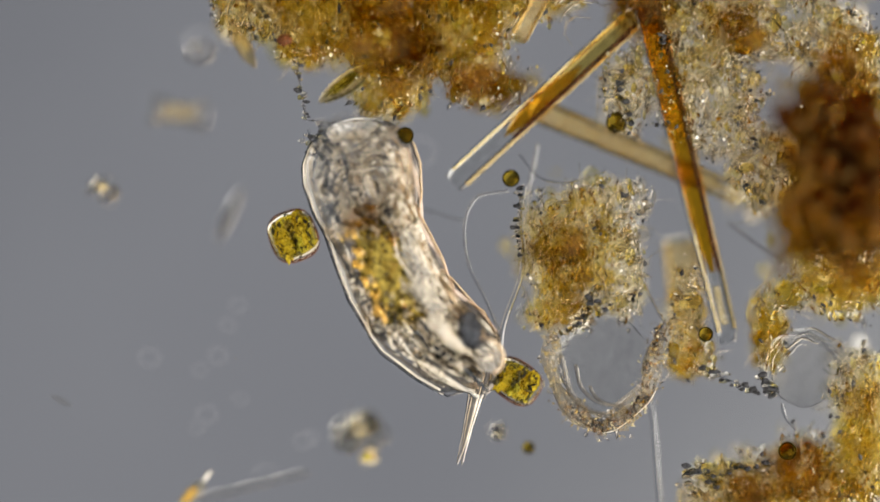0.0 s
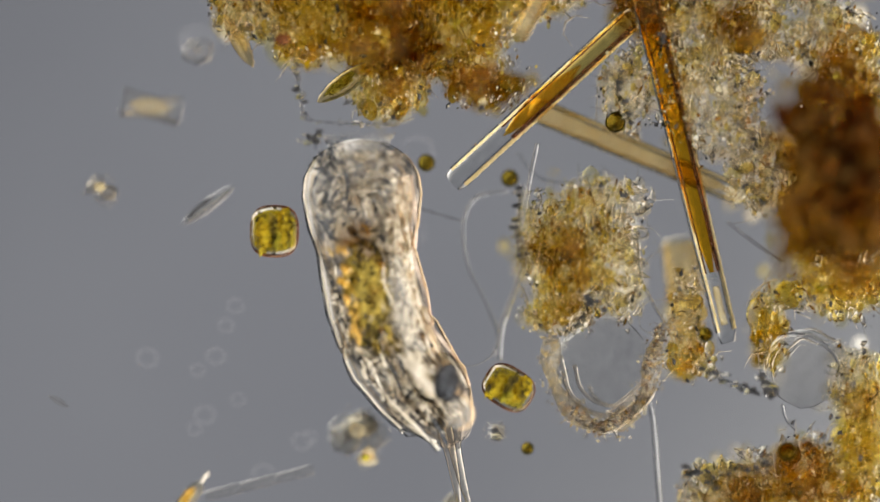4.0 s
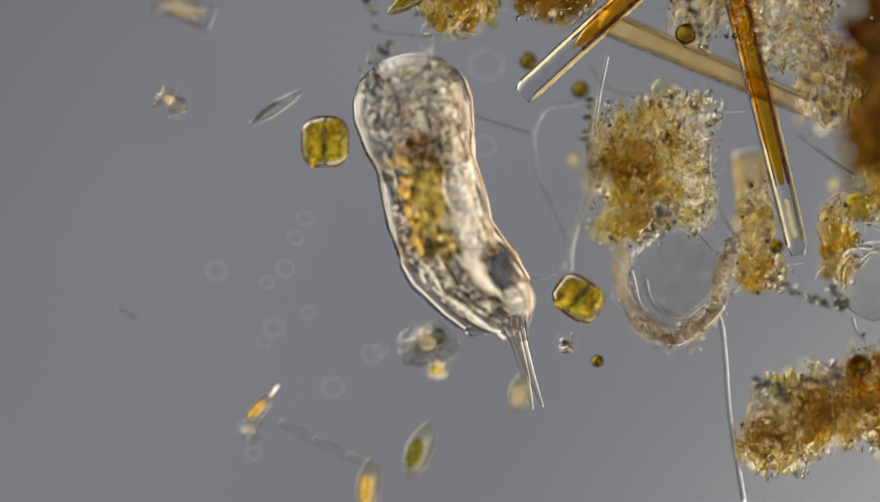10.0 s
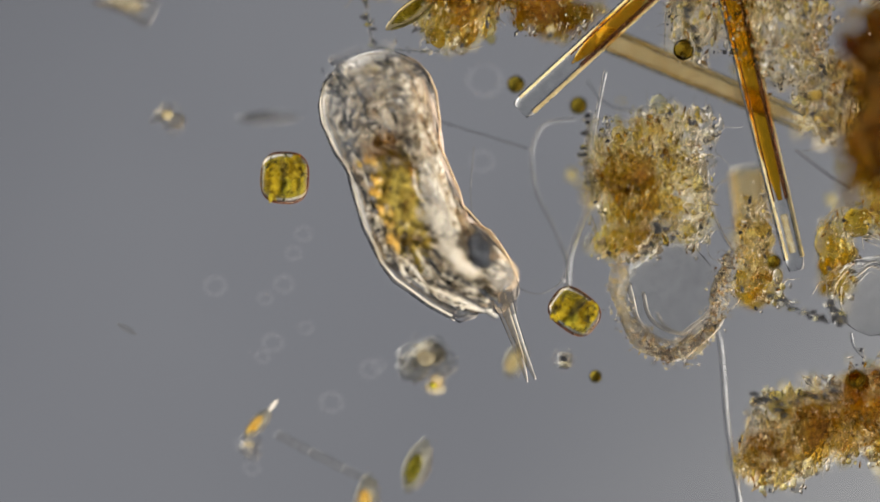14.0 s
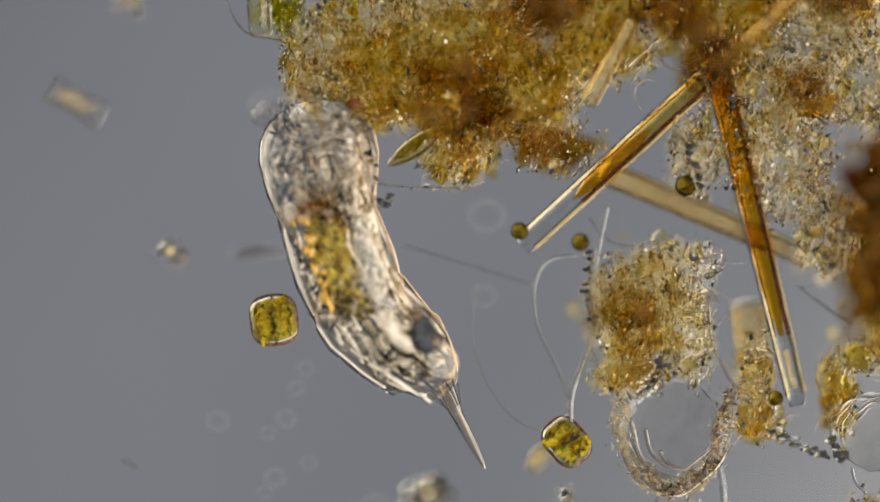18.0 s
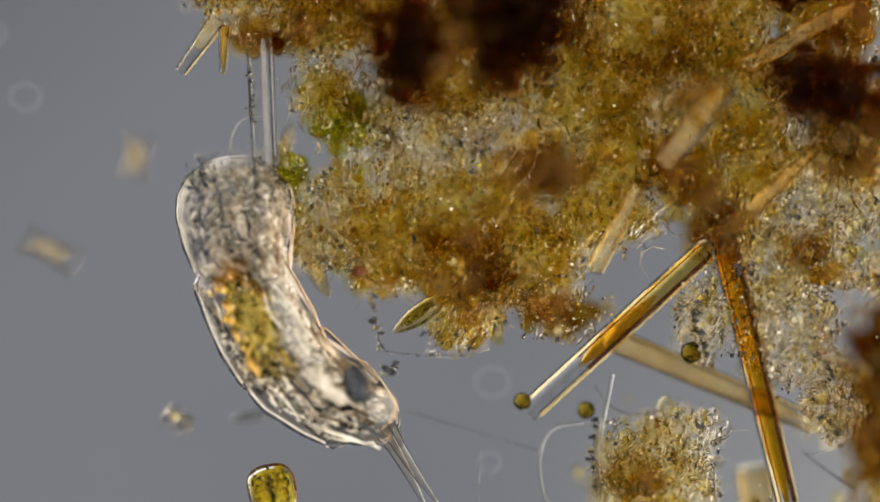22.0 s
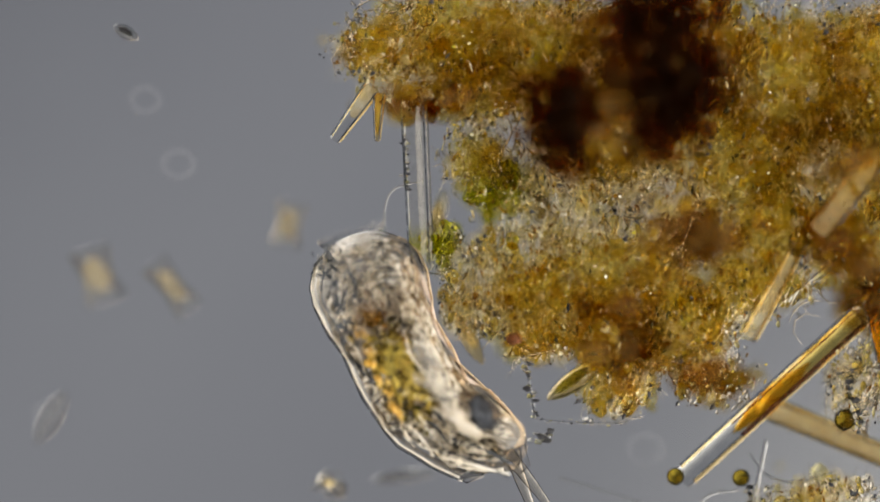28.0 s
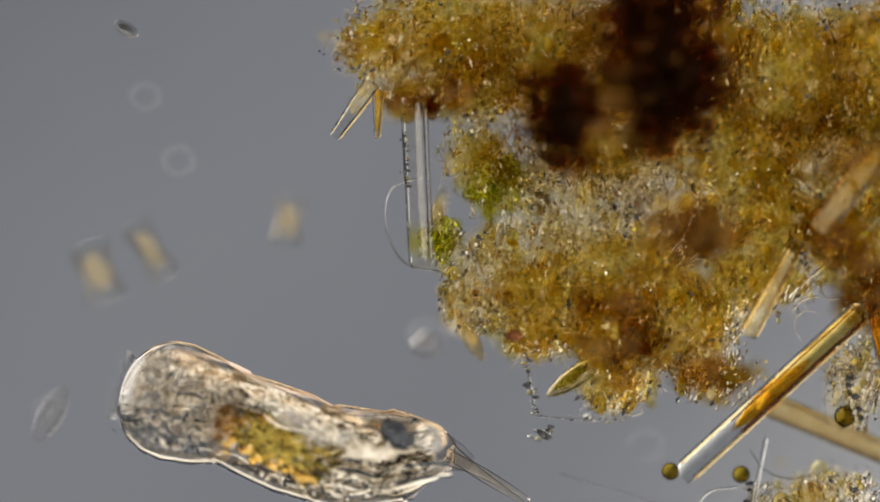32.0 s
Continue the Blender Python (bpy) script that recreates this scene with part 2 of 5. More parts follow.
def mesh_object(name, verts, faces, mat, parent=None, smooth=False):
    me = bpy.data.meshes.new(name)
    me.from_pydata([tuple(v) for v in verts], [], [tuple(f) for f in faces])
    me.materials.append(mat)
    if smooth:
        me.polygons.foreach_set("use_smooth", [True] * len(me.polygons))
    me.update()
    ob = new(name, me)
    if parent is not None:
        ob.parent = parent
    return ob


def part(name, geometry, mat, parent, label="", smooth=True, kind=""):
    ob = mesh_object(name, geometry[0], geometry[1], mat, parent, smooth)
    return tagged(ob, label=label, kind=kind)


def thing(name, place, label, category, group="", rz=0.0):
    ob = new(name)
    ob.empty_display_size = 0.02
    ob.matrix_basis = Matrix.Translation(place) @ Matrix.Rotation(radians(rz), 4, "Z")
    return tagged(ob, label=label, category=category, group=group)


def join(*geos):
    vs, fs = [], []
    for v, f in geos:
        k = len(vs)
        vs += [tuple(p) for p in v]
        fs += [tuple(i + k for i in q) for q in f]
    return vs, fs


def moved(geo, m):
    return [m @ Vector(v) for v in geo[0]], geo[1]


def loft(xs, rys, rzs, seg=28, wob=0.0, seed=0.0, bend=None):
    """Closed round body along x, with half widths in y and z; wob: unevenness as a share."""
    vs, fs = [], []
    for i, (x, a, b) in enumerate(zip(xs, rys, rzs)):
        for k in range(seg):
            t = 2 * math.pi * k / seg
            w = 1 + wob * noise.noise(Vector((x * 22 + seed, math.cos(t) * 1.6, math.sin(t) * 1.6 + seed)))
            y, z = a * w * math.cos(t), b * w * math.sin(t)
            vs.append((x, y + (bend(x) if bend else 0), z))
    for i in range(len(xs) - 1):
        for k in range(seg):
            k2 = (k + 1) % seg
            fs.append((i * seg + k, i * seg + k2, (i + 1) * seg + k2, (i + 1) * seg + k))
    fs.append(tuple(range(seg - 1, -1, -1)))
    n0 = (len(xs) - 1) * seg
    fs.append(tuple(n0 + k for k in range(seg)))
    return [Vector(v) for v in vs], fs


def lump(rx, ry, rz, wob=0.25, freq=2.2, seed=0.0, nu=22, nv=14):
    """Uneven closed blob round the origin."""
    vs, fs = [], []
    for j in range(1, nv):
        ph = math.pi * j / nv
        for i in range(nu):
            th = 2 * math.pi * i / nu
            d = Vector((math.sin(ph) * math.cos(th), math.sin(ph) * math.sin(th), math.cos(ph)))
            r = 1 + wob * (noise.noise(d * freq + Vector((seed, seed * 1.7, 0))) + 0.5 * noise.noise(d * freq * 2.7 + Vector((0, seed, 3))))
            vs.append(Vector((d.x * rx * r, d.y * ry * r, d.z * rz * r)))
    for j in range(nv - 2):
        for i in range(nu):
            i2 = (i + 1) % nu
            fs.append((j * nu + i, (j + 1) * nu + i, (j + 1) * nu + i2, j * nu + i2))
    fs.append(tuple(range(nu)))
    fs.append(tuple((nv - 2) * nu + i for i in range(nu - 1, -1, -1)))
    return vs, fs


def tube(points, radius, seg=8):
    """Round thread along points; radius a number or one per point."""
    pts = [Vector(p) for p in points]
    rs = radius if isinstance(radius, (list, tuple)) else [radius] * len(pts)
    vs, fs = [], []
    for i, p in enumerate(pts):
        d = (pts[min(i + 1, len(pts) - 1)] - pts[max(i - 1, 0)]).normalized()
        side = d.cross(Vector((0, 0, 1)))
        side = side.normalized() if side.length > 1e-6 else Vector((1, 0, 0))
        up = side.cross(d)
        for k in range(seg):
            t = 2 * math.pi * k / seg
            vs.append(p + (side * math.cos(t) + up * math.sin(t)) * rs[i])
    for i in range(len(pts) - 1):
        for k in range(seg):
            k2 = (k + 1) % seg
            fs.append((i * seg + k, i * seg + k2, (i + 1) * seg + k2, (i + 1) * seg + k))
    fs.append(tuple(range(seg - 1, -1, -1)))
    fs.append(tuple((len(pts) - 1) * seg + k for k in range(seg)))
    return vs, fs


def curve_points(pts, n=24):
    """Smooth line through plan points."""
    ps = [Vector(p) for p in pts]
    ps = [2 * ps[0] - ps[1]] + ps + [2 * ps[-1] - ps[-2]]
    out = []
    for i in range(1, len(ps) - 2):
        for k in range(n):
            t = k / n
            a, b, c, d = ps[i - 1:i + 3]
            out.append(0.5 * (2 * b + (c - a) * t + (2 * a - 5 * b + 4 * c - d) * t * t + (3 * b - a - 3 * c + d) * t ** 3))
    return out + [ps[-2]]


def flakes(centres, sizes):
    """Small bent five-sided scales, one at each centre."""
    n = len(centres)
    a = rng.normal(size=(n, 3))
    a /= np.linalg.norm(a, axis=1)[:, None]
    b = np.cross(a, rng.normal(size=(n, 3)))
    b /= np.linalg.norm(b, axis=1)[:, None]
    c = np.cross(a, b)
    ang = np.arange(5) * 2 * np.pi / 5 + rng.uniform(0, 6, (n, 1))
    rad = sizes[:, None] * rng.uniform(0.45, 1.1, (n, 5))
    ring = centres[:, None] + rad[..., None] * (np.cos(ang)[..., None] * b[:, None] + np.sin(ang)[..., None] * c[:, None])
    mid = centres + a * sizes[:, None] * 0.3
    vs = np.concatenate([ring, mid[:, None]], axis=1).reshape(-1, 3)
    base = np.arange(n)[:, None, None] * 6
    tri = np.array([[k, (k + 1) % 5, 5] for k in range(5)])[None]
    return vs, (base + tri).reshape(-1, 3)


def grains(centres, sizes):
    """Small rough eight-faced crumbs."""
    n = len(centres)
    d = np.array([[1, 0, 0], [-1, 0, 0], [0, 1, 0], [0, -1, 0], [0, 0, 1], [0, 0, -1]], float)
    vs = centres[:, None] + d[None] * sizes[:, None, None] * rng.uniform(0.6, 1.35, (n, 6, 1)) + rng.normal(size=(n, 6, 3)) * sizes[:, None, None] * 0.15
    tri = np.array([[0, 2, 4], [2, 1, 4], [1, 3, 4], [3, 0, 4], [2, 0, 5], [1, 2, 5], [3, 1, 5], [0, 3, 5]])
    return vs.reshape(-1, 3), (np.arange(n)[:, None, None] * 6 + tri[None]).reshape(-1, 3)


def ball_of(steps):
    """Vertices and faces of a ball made of triangles."""
    bm = bmesh.new()
    bmesh.ops.create_icosphere(bm, subdivisions=steps, radius=1.0)
    vs, fs = np.array([v.co[:] for v in bm.verts]), np.array([[v.index for v in f.verts] for f in bm.faces])
    bm.free()
    return vs, fs


BALL, CRUMB = ball_of(2), ball_of(1)


def clods(centres, sizes, shape=None, tall=1.25):
    """Uneven rounded lumps, one at each centre."""
    n, (bv, bf) = len(centres), shape or BALL
    way = rng.normal(size=(n, 4, 3)) * 1.6
    swell = 1 + 0.20 * np.sin(np.einsum("vk,njk->nvj", bv, way) + rng.uniform(0, 6, (n, 1, 4))).sum(-1) / 2 * 1.4
    stretch = rng.uniform(0.55, 1.3, (n, 1, 3)) * np.array([1, tall, 0.6])
    vs = centres[:, None] + bv[None] * swell[..., None] * stretch * sizes[:, None, None]
    return vs.reshape(-1, 3), (np.arange(n)[:, None, None] * len(bv) + bf[None]).reshape(-1, 3)


def big_mesh(name, geo, mat, parent, label="", smooth=False):
    vs, fs = geo
    me = bpy.data.meshes.new(name)
    me.vertices.add(len(vs))
    me.vertices.foreach_set("co", np.asarray(vs, np.float32).ravel())
    me.loops.add(len(fs) * 3)
    me.loops.foreach_set("vertex_index", np.asarray(fs, np.int32).ravel())
    me.polygons.add(len(fs))
    me.polygons.foreach_set("loop_start", np.arange(len(fs), dtype=np.int32) * 3)
    me.materials.append(mat)
    if smooth:
        me.polygons.foreach_set("use_smooth", np.ones(len(fs), bool))
    me.update(calc_edges=True)
    me.validate()
    ob = new(name, me)
    ob.parent = parent
    return tagged(ob, label=label, kind="stuff")


# ---- the slide ----
def slab(name, x0, x1, y0, y1, z0, z1, mat):
    vs = [(x, y, z) for z in (z0, z1) for x, y in ((x0, y0), (x1, y0), (x1, y1), (x0, y1))]
    fs = [(3, 2, 1, 0), (4, 5, 6, 7), (0, 1, 5, 4), (1, 2, 6, 5), (2, 3, 7, 6), (3, 0, 4, 7)]
    return mesh_object(name, vs, fs, mat)


BED = -0.22
slide = slab("ground", -6, 7, -6, 6, BED - 0.25, BED, M["slide"])
slide.visible_shadow = False
tagged(slide, "clear glass microscope slide under the water drop", "glass slide", kind="structure")


# ---- detritus ----
def inside(n, rx, ry, z0, z1, seed, fall=1.0, rag=0.3):
    """n random places in a ragged oval, in metres."""
    out = []
    while len(out) < n:
        a, r = random.uniform(0, 2 * math.pi), math.sqrt(random.random()) ** fall
        edge = 1 + rag * (noise.noise(Vector((math.cos(a) * 1.7 + seed, math.sin(a) * 1.7, seed))) +
                          0.8 * noise.noise(Vector((math.cos(a) * 5 + seed, math.sin(a) * 5, seed + 4))))
        r *= edge
        h = max(0.0, 1 - min(r, 1) ** 2) ** 0.5
        zm, zh = (z0 + z1) / 2, (z1 - z0) / 2
        out.append((rx * r * math.cos(a), ry * r * math.sin(a), zm + zh * random.uniform(-1, 1) * (0.25 + 0.75 * h)))
    return np.array(out)


def shards(centres, sizes, along=None, spread=1.0, stretch=2.4):
    """Splinters: crumbs drawn out along a direction."""
    n = len(centres)
    vs, fs = grains(np.zeros((n, 3)), sizes)
    vs = vs.reshape(n, 6, 3)
    vs[:, :, 0] *= stretch * rng.uniform(0.6, 1.4, (n, 1))
    vs[:, :, 2] *= 0.7
    ang = rng.uniform(-math.pi, math.pi, n) if along is None else along + rng.normal(size=n) * spread
    ca, sa = np.cos(ang)[:, None], np.sin(ang)[:, None]
    x, y = vs[..., 0] * ca - vs[..., 1] * sa, vs[..., 0] * sa + vs[..., 1] * ca
    return (np.stack([x, y, vs[..., 2]], -1) + centres[:, None]).reshape(-1, 3), fs


def sunk(c, x, y, depth=0.055, keep=1.0):
    """Let the pieces that other clumps surround sink deeper; those on the bank's rim stay."""
    px, py = c[:, 0] * 1000 + x, y - c[:, 1] * 1000
    deep = np.zeros(len(c), bool)
    for qx, qy, rx, ry, *_ in CLUMPS:
        if (qx, qy) != (x, y):
            deep |= ((px - qx) / rx) ** 2 + ((py - qy) / ry) ** 2 < 1.0
    c[deep, 2] = np.maximum(c[deep, 2] - depth, BED + 0.004)
    return c if keep >= 1 else c[~deep | (rng.random(len(c)) < keep)]


def gapped(c, x, y, mix):
    """Thin the matter out in wandering gaps that run through neighbouring clumps alike."""
    if mix not in (AMBER, BROWN):
        return c
    px, py = c[:, 0] * 1000 + x, y - c[:, 1] * 1000
    v = np.array([noise.noise(Vector((a * 0.0125, b * 0.0125, 3.3))) + 0.5 * noise.noise(Vector((a * 0.03, b * 0.03, 7.1))) for a, b in zip(px, py)])
    return c[(v < 0.10) | (rng.random(len(c)) < 0.22)]


def detritus(x, y, rx, ry, mix, label, layers=1.0, size=8.5, gel="", gel_z=-0.10, crumbs=1.0, top=0.035, rz=0.0, rag=0.42):
    """A clump of rotten matter: a jelly core, deep scales and a finer crust, clear splinters, dark crumbs."""
    ob = thing("detritus_clump", P(x, y, 0), label, "detritus", "clumps of detritus", rz)
    seed = x * 0.013 + y * 0.007
    rx, ry = rx / 1000, ry / 1000
    area = math.pi * rx * ry * 1e6
    if gel:
        lobes = 5 if mix is DARK else 3 if mix is SOFT else 2
        for k in range(lobes):
            a, q = 2.4 * k + seed, 0.0 if k == 0 else 0.38
            f = (0.95, 0.62, 0.55, 0.5, 0.45)[k] * (0.66 if mix is SOFT else 0.9) if lobes > 2 else (0.7, 0.5)[k]
            g = lump(rx * f, ry * f, 0.03, 0.7, 2.2, seed + k, 40, 14)
            m = Matrix.Translation((rx * q * math.cos(a), ry * q * math.sin(a), gel_z - (0.075 if mix in (DARK, SOFT) else 0.01) + 0.012 * (k % 3)))
            part("jelly", moved(g, m), M[gel], ob)
    soft = {id(DARK): ("gel_dark", 2.8), id(SOFT): ("gel_brown", 0.9), id(BROWN): ("gel_brown", 0.5), id(AMBER): ("gel_pale", 0.10), id(GREEN): ("gel_green", 1.0)}.get(id(mix))
    if soft:
        n = max(4, int(area * soft[1] / 700))
        c = gapped(inside(n, rx * 0.95, ry * 0.95, *((0.06, 0.15) if mix in (DARK, SOFT, BROWN) else (BED + 0.02, -0.06)), seed + 7, 1.25, rag), x, y, mix)
        big_mesh("soft_floc", flakes(c, rng.uniform(0.012, 0.032, len(c))), M[soft[0]], ob)
    if mix is SOFT:
        layers *= 0.6
    for key, share in mix:
        n = int(area * layers * share / (size * size * (1.0 if mix is DARK else 1.3 if mix is SOFT else 2.0)))
        if n < 4:
            continue
        soft_one = mix in (DARK, SOFT)
        deep = inside(n, rx, ry, BED + 0.005 if soft_one else BED + 0.05, -0.07 if soft_one else -0.045, seed + hash_of(key), 1.35 if soft_one else 1.0, rag)
        m = n // (6 if mix in (DARK, SOFT) else 2)
        crust = sunk(inside(m, rx * 1.02, ry * 1.02, -0.04, top, seed + hash_of(key), 0.85, rag), x, y, 0.06, 0.45)
        deep, crust = gapped(deep, x, y, mix), gapped(crust, x, y, mix)
        n, m = len(deep), len(crust)
        s = np.concatenate([rng.uniform(0.8, 1.9, n) * size, rng.uniform(0.2, 0.6, m) * size]) / 1000
        big_mesh(key + "_floc", flakes(np.concatenate([deep, crust]), s), M[key], ob)
    tones = {id(DARK): (), id(SOFT): (), id(PALE): (("clod_pale", 0.75), ("clod_amber", 0.25)), id(GREEN): (("clod_green", 0.9), ("clod_pale", 0.3)),
             id(BROWN): (("clod_brown", 0.75), ("clod_amber", 0.35))}.get(id(mix), (("clod_amber", 0.6), ("clod_brown", 0.2), ("clod_pale", 0.3)))
    for key, share in tones:
        n = int(area * share / 420) + 2
        c = sunk(inside(n, rx * 0.97, ry * 0.97, -0.11, 0.02, seed + hash_of(key) + 1, 0.9, rag), x, y, 0.03)
        c = c if key == "clod_pale" else gapped(c, x, y, mix)
        big_mesh("clod_mass", clods(c, rng.uniform(0.006, 0.019, len(c)) * rng.uniform(0.5, 1.0, len(c))), M[key], ob, smooth=True)
    n = {id(DARK): 0, id(SOFT): 0, id(BROWN): int(area / 260), id(PALE): int(area / 110)}.get(id(mix), int(area / 140))
    if n > 3:
        for key, share in (("clod_pale", 0.7), ("clod_amber", 0.3)):
            c = inside(int(n * share) + 2, rx, ry, -0.045, top - 0.005, seed + hash_of(key) + 3, 0.85, rag)
            big_mesh("crumb_mass", clods(c, rng.uniform(0.0022, 0.0058, len(c)), CRUMB, 1.6), M[key], ob, smooth=True)
    dense = {id(DARK): 0.1, id(BROWN): 0.25}.get(id(mix), 1.0)
    crumbs *= dense
    # Tiny pale flakes in the crust, painting the white glints of its relief.
    n = 4 if mix in (DARK, SOFT) else int(area * dense / (620 if mix is PALE else 1800)) + 2
    c = sunk(inside(n, rx, ry, -0.03, top, seed, 0.85, rag), x, y, 0.055, 0.3)
    big_mesh("pale_glint_crust", flakes(c, rng.uniform(0.0013, 0.0034, len(c))), M["pale"], ob)
    if mix not in (DARK, SOFT):
        for key, per in (("umber", 420), ("film", 900), ("gut_dark", 1500)):
            n = int(area / per) + 3
            c = inside(n, rx, ry, -0.035, 0.02, seed + hash_of(key) + 2, 0.95, rag)
            big_mesh("streak_mass", shards(c, rng.uniform(0.0010, 0.0026, n), 1.5, 0.6, 3.0), M[key], ob)
    n = 4 if mix in (DARK, SOFT) else int(area * dense / 900) + 2
    c = inside(n, rx, ry, BED + 0.02, -0.045, seed + 5, 0.95, rag)
    big_mesh("pale_film", flakes(c, rng.uniform(0.008, 0.020, n)), M["film"], ob)
    n = 0 if mix in (DARK, SOFT) else int(area * crumbs / (190 if mix is PALE else 400))
    if n > 3:
        c = sunk(inside(n, rx * 1.03, ry * 1.03, -0.06, top + 0.01, seed, 0.6, rag), x, y, 0.055, 0.03)
        big_mesh("clear_grit", grains(c, rng.uniform(0.0015, 0.0050, len(c))), M["grain"], ob)
        n = max(4, int(n * (1.2 if mix is PALE else 0.8)))
        c = sunk(inside(n, rx * 1.03, ry * 1.03, -0.07, top, seed, 0.75, rag), x, y, 0.055, 0.25)
        big_mesh("splinter_mass", shards(c, rng.uniform(0.0025, 0.0060, len(c))), M["shard"], ob)
        if mix in (PALE, AMBER):
            hairs = []
            for p in inside(int(area / (700 if mix is PALE else 900)), rx, ry, -0.06, top, seed + 2, 0.9, rag):
                a, ln, cv = random.gauss(1.3, 0.6), random.uniform(0.02, 0.055), random.uniform(-1, 1)
                line = [Vector(p) + Vector((math.cos(a + cv * q) * ln * q, math.sin(a + cv * q) * ln * q, 0)) for q in (-1, -0.5, 0, 0.5, 1)]
                hairs.append(tube(line, [0.0006, 0.0016, 0.002, 0.0016, 0.0006], 5))
            part("hair_mass", join(*hairs), M["fibre" if mix is PALE else "fold"], ob, kind="stuff")
        n = max(4, int(n * (0.4 if mix is PALE else 0.7)))
        c = sunk(inside(n, rx * 1.05, ry * 1.05, -0.05, top + 0.01, seed, 0.5, rag), x, y, 0.055, 0.07)
        big_mesh("dark_grit", shards(c, rng.uniform(0.0014, 0.0046, len(c)), None, 1.0, 1.5), M["grain_dark"], ob)
    return ob


def hash_of(key):
    return sum(ord(ch) for ch in key) * 0.37 % 9


AMBER = (("amber", 0.52), ("brown", 0.10), ("pale", 0.14), ("film", 0.14), ("green", 0.10))
BROWN = (("brown", 0.72), ("amber", 0.22), ("dark", 0.06))
DARK = (("dark", 0.85), ("umber", 0.15))
SOFT = (("umber", 0.85), ("dark", 0.15))
PALE = (("pale", 0.65), ("amber", 0.35))
MIXED = (("pale", 0.42), ("amber", 0.40), ("brown", 0.18))
GREEN = (("green", 0.85), ("amber", 0.15))
T_AMBER = "ragged amber clump of flaky pond detritus"
T_BROWN = "dense brown clump of flaky pond detritus"
T_DARK = "thick dark brown knot of pond detritus"
T_PALE = "loose pale grey-white clump of flaky detritus"
T_MIXED = "loose clump of pale and amber flaky detritus"
T_GREEN = "grainy bright green clump of algae among detritus"

